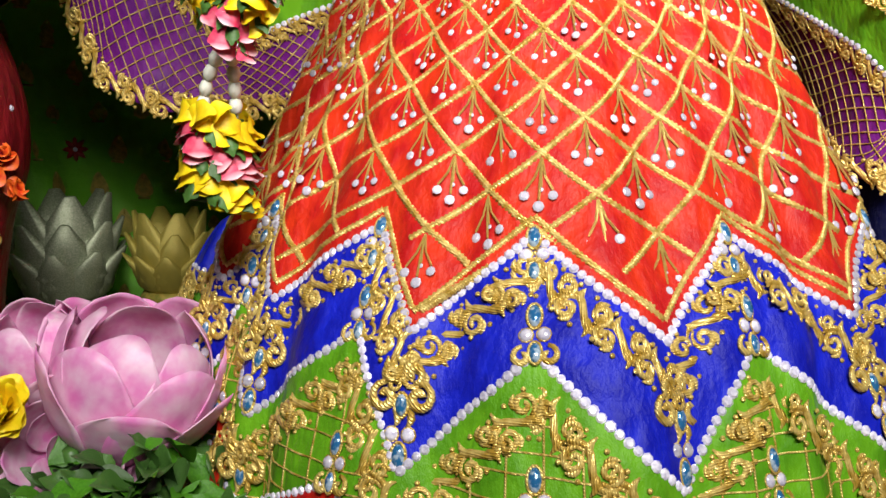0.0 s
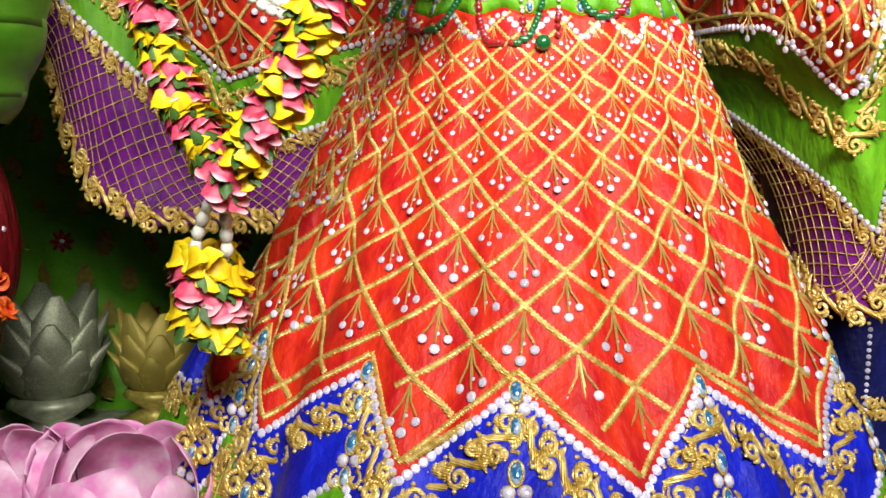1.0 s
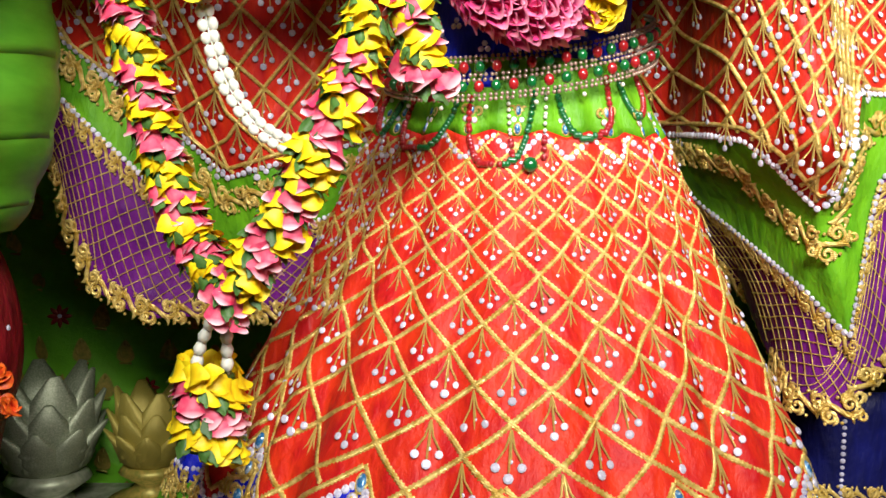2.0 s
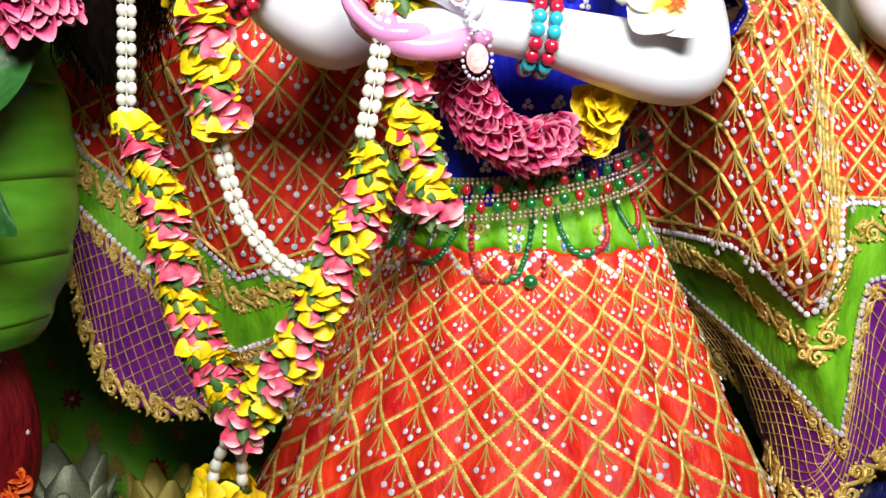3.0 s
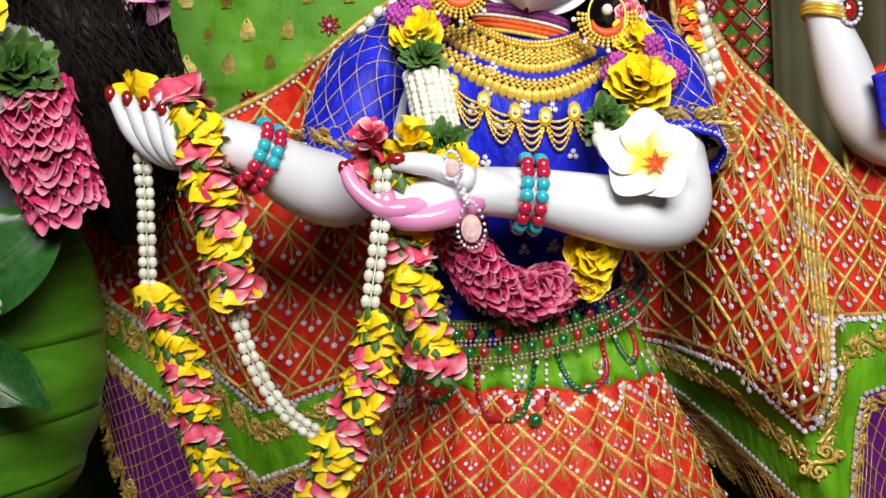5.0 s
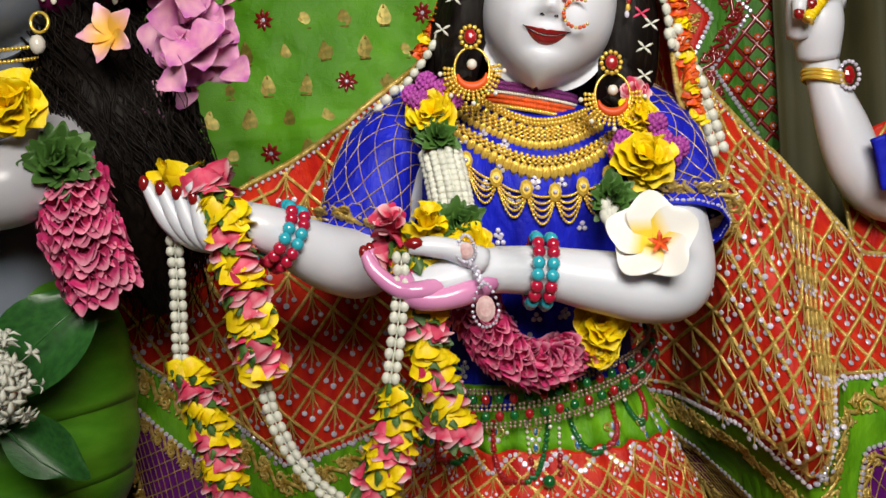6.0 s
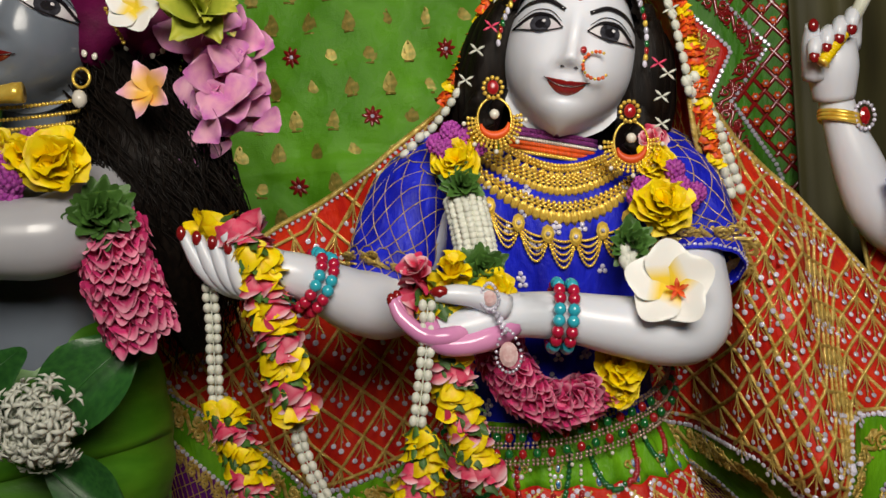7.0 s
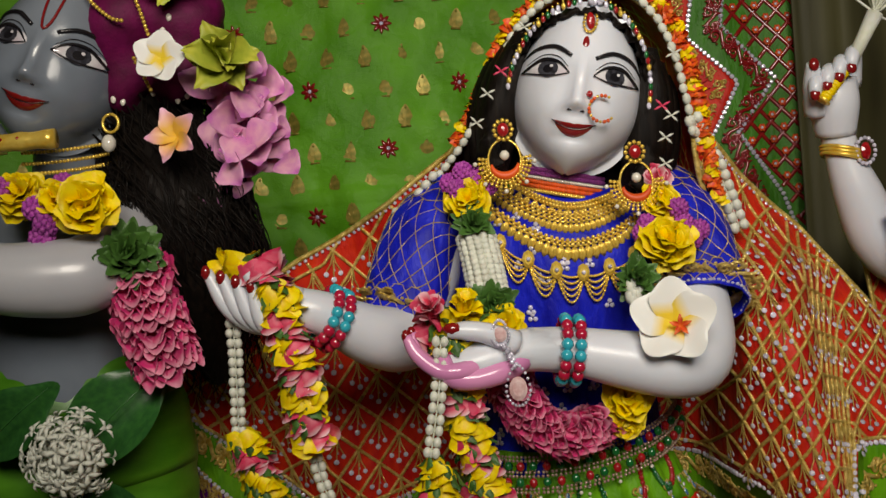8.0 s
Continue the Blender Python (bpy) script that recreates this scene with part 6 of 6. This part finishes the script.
def neighbour_skirt():
    top = thing("round_skirt", "dark red quilted skirt with silver grid and beads", "skirt")
    p = spline([(0.07, 0.07, 0.44), (0.10, 0.095, 0.40), (0.118, 0.11, 0.34), (0.118, 0.11, 0.28), (0.10, 0.09, 0.22), (0.085, 0.08, 0.12), (0.085, 0.08, 0.0)], 50)

    def f(u, v):
        q, th = along(p, v), 2 * math.pi * u
        return Vector((-0.498 + q.x * math.sin(th), 0.85 - q.y * math.cos(th), q.z))
    b = Build()
    b.grid(lambda u, v: f(u - 0.5, v), 60, 50, loop=True)
    b.make("cloth", "wine", top, solid=0.002)
    for hand in (-1, 1):
        for k in range(24):
            on_cloth("silver_thread", f, [(k / 24 + hand * 0.5 * i / 30, 0.05 + 0.6 * i / 30) for i in range(31)], 0.0009, top, "goldm", 4)
    for k in range(50):
        put("rhinestone", STONE, spot(f, random.uniform(-0.2, 0.4), random.uniform(0.05, 0.6), 0, 0.001, 0.003), top)
    for k in range(16):
        put("scroll", SCROLL, spot(f, k / 16, 0.66, 0, 0.002, 1.2), top)
    for c in ((-0.382, 0.83, 0.29), (-0.375, 0.835, 0.26), (-0.39, 0.815, 0.275)):
        flower("red_star", "small red star flower on the skirt's edge", c, 0.016, "orange", 8, (0.3, -1, 0.2), "red stars")


neighbour_skirt()


# ---- the raised hand and the hanging on the other side ----
def raised_hand():
    b = Build()
    limb(b, [(0.56, 0.93, 0.74), (0.50, 0.92, 0.745), (0.462, 0.905, 0.77), (0.440, 0.895, 0.82), (0.424, 0.89, 0.865), (0.416, 0.888, 0.90)], [0.040, 0.036, 0.031, 0.027, 0.020, 0.0185], 36)
    limb(b, [(0.416, 0.888, 0.89), (0.414, 0.88, 0.925), (0.416, 0.875, 0.955)], [0.022, 0.027, 0.022], 12)
    for k in range(4):
        x0, z0 = 0.432 - 0.0135 * k, 0.975 - 0.009 * k
        limb(b, [(x0 + 0.006, 0.885, z0 - 0.03), (x0, 0.862, z0), (x0 - 0.010, 0.842, z0 - 0.006), (x0 - 0.012, 0.842, z0 - 0.022)], [0.0095, 0.009, 0.008, 0.006], 14, 10)
        b.ball((x0 - 0.0125, 0.8375, z0 - 0.018), (0.006, 0.004, 0.007), 1, 8, 5)
    limb(b, [(0.392, 0.875, 0.915), (0.383, 0.855, 0.945), (0.380, 0.842, 0.965)], [0.014, 0.011, 0.007], 12, 10)
    b.ball((0.380, 0.838, 0.963), (0.006, 0.004, 0.0075), 1, 8, 5)
    tagged(b.make("raised_hand_statue", ["marble", "redpaint"]), "white marble forearm of a statue with a closed hand", "statue")
    top = thing("bracelet", "gold band bracelet with a red stone in crystals", "bracelet")
    c = Vector((0.423, 0.889, 0.868))
    for k in (-0.004, 0.0, 0.004):
        b = Build()
        b.tube([c + Vector((0.0225 * math.cos(a), 0.0225 * math.sin(a), k - 0.006 * math.cos(a))) for a in [2 * math.pi * i / 40 for i in range(41)]], 0.0028, 6)
        b.make("band", "goldm", top)
    g = Vector((0.440, 0.868, 0.868))
    b = Build()
    b.gem((0, 0, 0), 0.008, 0, 12, 0.5, 0.85, 1.25)
    put("red_stone", b.mesh("red_stone", "gem_red", False), axes(g, Vector((0, 0, 1)), Vector((0.4, -1, 0)), 1), top)
    for i in range(16):
        a = 2 * math.pi * i / 16
        bead(top, "crystal", g + Vector((0.0105 * math.sin(a), -0.001, 0.0145 * math.cos(a))), 0.0024, "crystal")
    top = thing("whisk", "white whisk with a yellow wrapped grip", "whisk")
    a, c = Vector((0.388, 0.840, 0.924)), Vector((0.424, 0.846, 0.966))
    for k in range(14):
        p = a.lerp(c, k / 13)
        b = Build()
        b.tube([p - (c - a) * 0.04, p + (c - a) * 0.04], [0.0062 + 0.0006 * (k % 2)] * 2, 10)
        b.make("grip_wrap", "yellow", top)
    b = Build()
    b.tube([a - (c - a) * 0.06, a - (c - a) * 0.02], [0.004, 0.009], 10)
    b.make("tip", "goldm", top)
    d = c + Vector((0.028, 0, 0.05))
    b = Build()
    b.tube([c, c.lerp(d, 0.5), d], [0.007, 0.0075, 0.009], 12)
    b.make("handle", "white", top)
    b = Build()
    for k in range(90):
        e = Vector((random.gauss(0.55, 0.35), random.gauss(0, 0.25), random.gauss(0.8, 0.3))).normalized() * random.uniform(0.05, 0.10)
        b.tube([d, d + e * 0.5 + Vector((0, 0, 0.004)), d + e + Vector((0.006, 0, -0.006))], [0.0016, 0.0013, 0.0004], 4, cap=False)
    tagged(b.make("tuft", "white", top), kind="stuff")
    top = thing("armlet", "blue armlet edged with gold leaf shapes", "armlet")
    b = Build()
    b.tube(spline([(0.462, 0.85, 0.80), (0.468, 0.852, 0.78), (0.474, 0.855, 0.745)], 12), 0.012, 8, flat=0.4)
    b.make("band", "blue", top)
    for k in range(4):
        put("leaf_drop", LEAFDROP, axes(Vector((0.468 + 0.003 * k, 0.842, 0.805 - 0.017 * k)), Vector((-0.3, 0, 1)), Vector((0, -1, 0)), 0.016), top)
    # a third cape, seen at the edge
    def f(u, v):
        p = Vector((0.452, 0.955, 0.80)).lerp(Vector((0.64, 0.93, 0.88)), u).lerp(Vector((0.452, 0.95, 0.64)).lerp(Vector((0.64, 0.96, 0.64)), u), v)
        p.x += 0.02 * v * (1 - u)
        p.y += -0.01 + 0.008 * math.sin(u * 9)
        return p
    top = thing("red_cape", "red lattice-embroidered cape of the neighbouring statue", "cape")
    b = Build()
    b.grid(f, 30, 30)
    b.make("cloth", "red", top, solid=-0.002)
    for hand in (-1, 1):
        for k in range(-5, 12):
            uv = [((k + hand * 5 * i / 20) / 6, i / 20) for i in range(21)]
            uv = [q for q in uv if 0 <= q[0] <= 1]
            if len(uv) > 3:
                on_cloth("gold_cord", f, uv, 0.002, top)
    on_cloth("gold_cord", f, [(0.0, i / 20) for i in range(21)], 0.003, top)


raised_hand()


def hanging():
    """Embroidered hanging: red panel, green zigzag band, then a red lattice on green."""
    top = thing("embroidered_hanging", "green hanging with red lattice, scrolls and crystal zigzags", "hanging")
    first = poly([(0.33, 1.2, 1.30), (0.337, 1.2, 1.16), (0.324, 1.2, 1.085), (0.393, 1.2, 1.012), (0.357, 1.2, 0.942), (0.315, 1.2, 0.885), (0.30, 1.2, 0.70)])
    second = poly([(0.40, 1.2, 1.30), (0.381, 1.2, 1.155), (0.373, 1.2, 1.097), (0.450, 1.2, 1.017), (0.390, 1.2, 0.938), (0.452, 1.2, 0.845), (0.50, 1.2, 0.70)])
    left = poly([(0.15, 1.2, 1.30), (0.15, 1.2, 0.70)])
    right = poly([(0.52, 1.2, 1.30), (0.52, 1.2, 0.70)])

    def zone(a, c):
        def f(u, v):
            p = a(v).lerp(c(v), u)
            p.y += 0.004 * math.sin(p.x * 60 + p.z * 7)
            return p
        return f
    panels = (("red_panel", "red", zone(left, first)), ("green_band", "darkgreen", zone(first, second)), ("lattice_panel", "darkgreen", zone(second, right)))
    for name, m, f in panels:
        b = Build()
        b.grid(f, 24, 60)
        b.make(name, m, top, solid=-0.002)
    band = panels[1][2]
    gem_row(band, [(0.01, i / 80) for i in range(81)], top, 0.0036, 0.0075)
    gem_row(band, [(0.99, i / 80) for i in range(81)], top, 0.0036, 0.0075)
    red_scroll = SCROLL.copy()
    red_scroll.materials[0] = M["redpaint"]
    for i in range(19):
        v = (i + 0.5) / 19
        m = spot(band, 0.72, v, 0, 0.002, 1.1)
        d = m.to_3x3().inverted() @ (band(0.72, v + 0.01) - band(0.72, v - 0.01))
        put("red_scroll", red_scroll, m @ pose(0, 0, 0, 0, 0, math.degrees(math.atan2(d.y, d.x))), top)
    f = panels[0][2]
    for i in range(17):
        v = (i + 0.5) / 17
        m = spot(f, 0.90, v, 0, 0.002, 0.8)
        d = m.to_3x3().inverted() @ (f(0.9, v + 0.01) - f(0.9, v - 0.01))
        put("scroll", SCROLL, m @ pose(0, 0, 0, 0, 0, math.degrees(math.atan2(d.y, d.x))), top)
    for k in range(44):
        on_cloth("red_thread", f, [(0.25 + 0.06 * i, (k + 0.5 * math.sin(i)) / 44) for i in range(11)], 0.0008, top, "redpaint", 4)
    inside = lambda x, z: any(second((i + 0.5) / 60).x < x - 0.004 and abs(second((i + 0.5) / 60).z - z) < 0.006 for i in range(60)) and x < 0.52
    for hand in (-1, 1):
        for k in range(-4, 40):
            run = []
            for i in range(120):
                x = 0.36 + 0.16 * i / 119
                z = 0.70 + 0.036 * k + hand * (x - 0.44) * 1.15
                if 0.70 < z < 1.28 and inside(x, z):
                    run.append((x, 1.199 + 0.004 * math.sin(x * 60 + z * 7), z))
                elif len(run) > 3:
                    b = Build()
                    b.tube(run, 0.0033, 6, 0, flat=0.6, up=(0, -1, 0))
                    b.make("red_cord", "redpaint", top)
                    run = []
                else:
                    run = []
            if len(run) > 3:
                b = Build()
                b.tube(run, 0.0033, 6, 0, flat=0.6, up=(0, -1, 0))
                b.make("red_cord", "redpaint", top)
    b = Build()
    for i in range(6):
        t = math.pi / 3 * i
        b.ball((0.6 * math.cos(t), 0.6 * math.sin(t), 0.1), (0.36, 0.36, 0.2), 0, 6, 4)
    b.gem((0, 0, 0.15), 0.36, 1, 6, 0.6)
    me = b.mesh("stud_flower", ["orange", "crystal"])
    for k in range(0, 34):
        for j in range(12):
            x = 0.44 + (j - 6 + (0.5 if k % 2 else 0)) * 0.0313
            z = 0.70 + 0.018 * k + 0.009
            if inside(x, z) and inside(x - 0.008, z) and x < 0.515:
                put("stud_flower", me, axes(Vector((x, 1.196, z)), Vector((0, 0, 1)), Vector((0, -1, 0)), 0.0065), top)


hanging()


# ---- the foot of the altar ----
def lotuses():
    def lotus(label, c, r, facing, whorls):
        top = thing("lotus", label, "flower", "lotus flowers")
        fz = Vector(facing).normalized()
        x = fz.orthogonal().normalized()
        y = fz.cross(x)
        m = Matrix((x, y, fz)).transposed().to_4x4()
        for k, (n, top_angle, scale, width) in enumerate(whorls):
            def petal(u, v):
                w = width * math.sin(math.pi * (0.10 + 0.84 * v ** 0.9)) ** 0.55
                ph, th = (u - 0.5) * w, 0.35 + (top_angle - 0.35) * v - 0.10 * (2 * u - 1) ** 2 * v
                q = 1 + 0.10 * max(0.0, v - 0.7) / 0.3 + 0.015 * math.sin(9 * u + 4 * v)
                return Vector((math.sin(th) * math.cos(ph) * q, math.sin(th) * math.sin(ph) * q, 0.95 - 1.10 * math.cos(th)))
            pb = Build()
            pb.grid(petal, 12, 14)
            me = pb.mesh("lotus_petal", "lotus")
            for i in range(n):
                turn = 360 * (i + 0.5 * (k % 2)) / n + random.uniform(-8, 8)
                tilt = random.uniform(-5, 5)
                ob = put("petal", me, Matrix.Translation(c) @ m @ pose(0, 0, -0.9 * r, tilt, tilt * 0.5, turn) @ Matrix.Scale(r * scale * random.uniform(0.96, 1.04), 4), top)
                sd = ob.modifiers.new("thickness", "SOLIDIFY")
                sd.thickness = 0.012
        b = Build()
        b.ball(Vector(c) - fz * r * 0.5, r * 0.25, 0, 10, 8)
        b.make("heart", "yellow", top)
        b = Build()
        b.tube([Vector(c) - fz * r * 0.1, Vector((c[0], c[1] + 0.02, max(0.03, c[2] - 0.06))), Vector((c[0], c[1] + 0.03, 0.0))], 0.006, 8)
        b.make("stalk", "leaf", top)
    lotus("large open pink lotus with broad cupped petals", (-0.246, 0.735, 0.118), 0.064, (0.35, -0.25, 0.9), ((6, 1.75, 1.16, 1.5), (6, 2.25, 1.04, 1.6), (5, 2.65, 0.92, 1.7)))
    lotus("half-open pink lotus showing its inner petals", (-0.283, 0.685, 0.078), 0.040, (0.1, -1, 0.35), ((6, 1.5, 1.35, 1.2), (6, 1.75, 1.05, 1.2), (5, 1.9, 0.75, 1.3), (4, 2.0, 0.5, 1.4)))
    lotus("closed pale pink lotus bud", (-0.325, 0.735, 0.135), 0.040, (0, -0.3, 1), ((5, 2.5, 1.05, 1.5), (4, 2.7, 0.98, 1.7)))
    flower("yellow_blossom", "yellow blossom between the lotuses", (-0.322, 0.675, 0.112), 0.03, "yellow", 14, (0, -1, 0.4), "yellow blossoms")
    top = thing("leaf_bed", "bed of fresh green leaves under the lotuses", "leaves")
    for k in range(170):
        p = Vector((random.uniform(-0.33, -0.13), random.uniform(0.60, 0.75), 0))
        p.z = 0.005 + 0.075 * random.random() ** 0.6 * (1 - abs(p.x + 0.23) / 0.16)
        put("leaf", PETAL["leaf"] if k % 3 else PETAL["bigleaf"], axes(p, Vector((random.uniform(-1, 1), random.uniform(-1, 0.2), random.uniform(-0.1, 0.6))), Vector((random.uniform(-.4, .4), -0.5, 1)), random.uniform(0.028, 0.048)), top)
    for k in range(26):
        b = Build()
        p = Vector((random.uniform(-0.24, -0.15), random.uniform(0.60, 0.63), 0.03))
        b.tube(spline([p, p + Vector((random.uniform(-.02, .04), -0.01, random.uniform(0.01, 0.035))), p + Vector((random.uniform(-.02, .07), -0.015, random.uniform(0.0, 0.05)))], 8), 0.0012, 4)
        b.make("stem", "bigleaf", top)


lotuses()


def finials():
    def finial(name, label, c, h, m):
        top = thing(name, label, "ornament", "altar finials")
        c = Vector(c)
        b = Build()
        pts = [c + Vector((0, 0, h * k)) for k in (0, 0.06, 0.12, 0.2, 0.3, 0.36)]
        b.tube(pts, [h * r for r in (0.34, 0.36, 0.2, 0.12, 0.26, 0.22)], 20)
        b.make("foot", m, top)
        for ring_, n, tilt, size in ((0, 9, 0.55, 0.42), (1, 8, 0.3, 0.55), (2, 6, 0.12, 0.68)):
            for i in range(n):
                a = 2 * math.pi * (i + 0.5 * ring_) / n
                out = Vector((math.cos(a), math.sin(a), 0))
                pb = Build()
                pb.tube([(0, 0, 0), (0, 0.3, 0.06), (0, 0.65, 0.04), (0, 1, 0.12)], [0.16, 0.34, 0.26, 0.05], 8, 0, flat=0.4, up=(0, 0, 1))
                me = bpy.data.meshes.get("cast_petal_" + m) or pb.mesh("cast_petal_" + m, m)
                put("cast_petal", me, axes(c + Vector((0, 0, h * 0.33)) + out * h * 0.12, Vector((0, 0, 1)) + out * tilt, out, h * size), top)
    finial("silver_finial", "aged silver lotus-petal finial behind the statues", (-0.455, 1.13, 0.03), 0.20, "silver")
    finial("brass_finial", "gilt brass lotus-petal finial behind the statues", (-0.325, 1.12, 0.06), 0.15, "brocade")
    b = Build()
    b.add([(x, y, z) for z in (0.0, 0.062) for y in (1.05, 1.2) for x in (-0.62, -0.24)], [(0, 2, 3, 1), (4, 5, 7, 6), (0, 1, 5, 4), (2, 6, 7, 3), (0, 4, 6, 2), (1, 3, 7, 5)])
    ob = b.make("plinth", "silver", smooth=False)
    bv = ob.modifiers.new("edge", "BEVEL")
    bv.width, bv.segments = 0.008, 3
    tagged(ob, "low chased metal plinth under the finials", "plinth")


finials()


def under_drape():
    """The lower tiers beside the skirt: blue, green and gold."""
    top = thing("tiered_drape", "blue and green tiered drape with gold scrolls", "drape")

    def f(u, v):
        a = math.pi * (u - 0.5)
        r = 0.02 + 0.105 * v ** 0.7
        return Vector((-0.195 + r * math.sin(a), 0.955 - r * math.cos(a) * 0.8 + 0.004 * math.sin(a * 9), 0.222 - 0.222 * v))
    for name, m, a, c in (("blue_tier", "blue", 0.0, 0.28), ("green_tier", "green", 0.28, 0.62), ("red_tier", "red", 0.62, 1.0)):
        b = Build()
        b.grid(lambda u, v: f(u, a + (c - a) * v), 40, 12)
        b.make(name, m, top, solid=0.002)
    for v in (0.22, 0.58):
        gem_row(f, [(i / 30, v) for i in range(31)], top, 0.003)
        for q in (0.05, 0.10):
            scroll_row(f, [(i / 30, v + q) for i in range(31)], top, 0.03)
    for k in range(60):
        put("rhinestone", STONE, spot(f, random.random(), random.uniform(0.4, 0.55), 0, 0.001, 0.0028), top)

    def g(u, v):
        a = math.pi * (u - 0.5)
        return Vector((0.45 + 0.09 * math.sin(a), 0.97 - 0.09 * math.cos(a), 0.27 - 0.27 * v))
    # This drape's blue is darkened to stand for the shade it hangs in.
    top = thing("shaded_drape", "blue drape below the cape's hem, coloured dark for shade", "drape")
    b = Build()
    b.grid(g, 40, 12)
    b.make("cloth", "navy", top, solid=0.002)
    scroll_row(g, [(i / 30, 0.4) for i in range(31)], top, 0.034)
    gem_row(g, [(0.42, 0.1 + 0.03 * i) for i in range(28)], top, 0.0026)


under_drape()
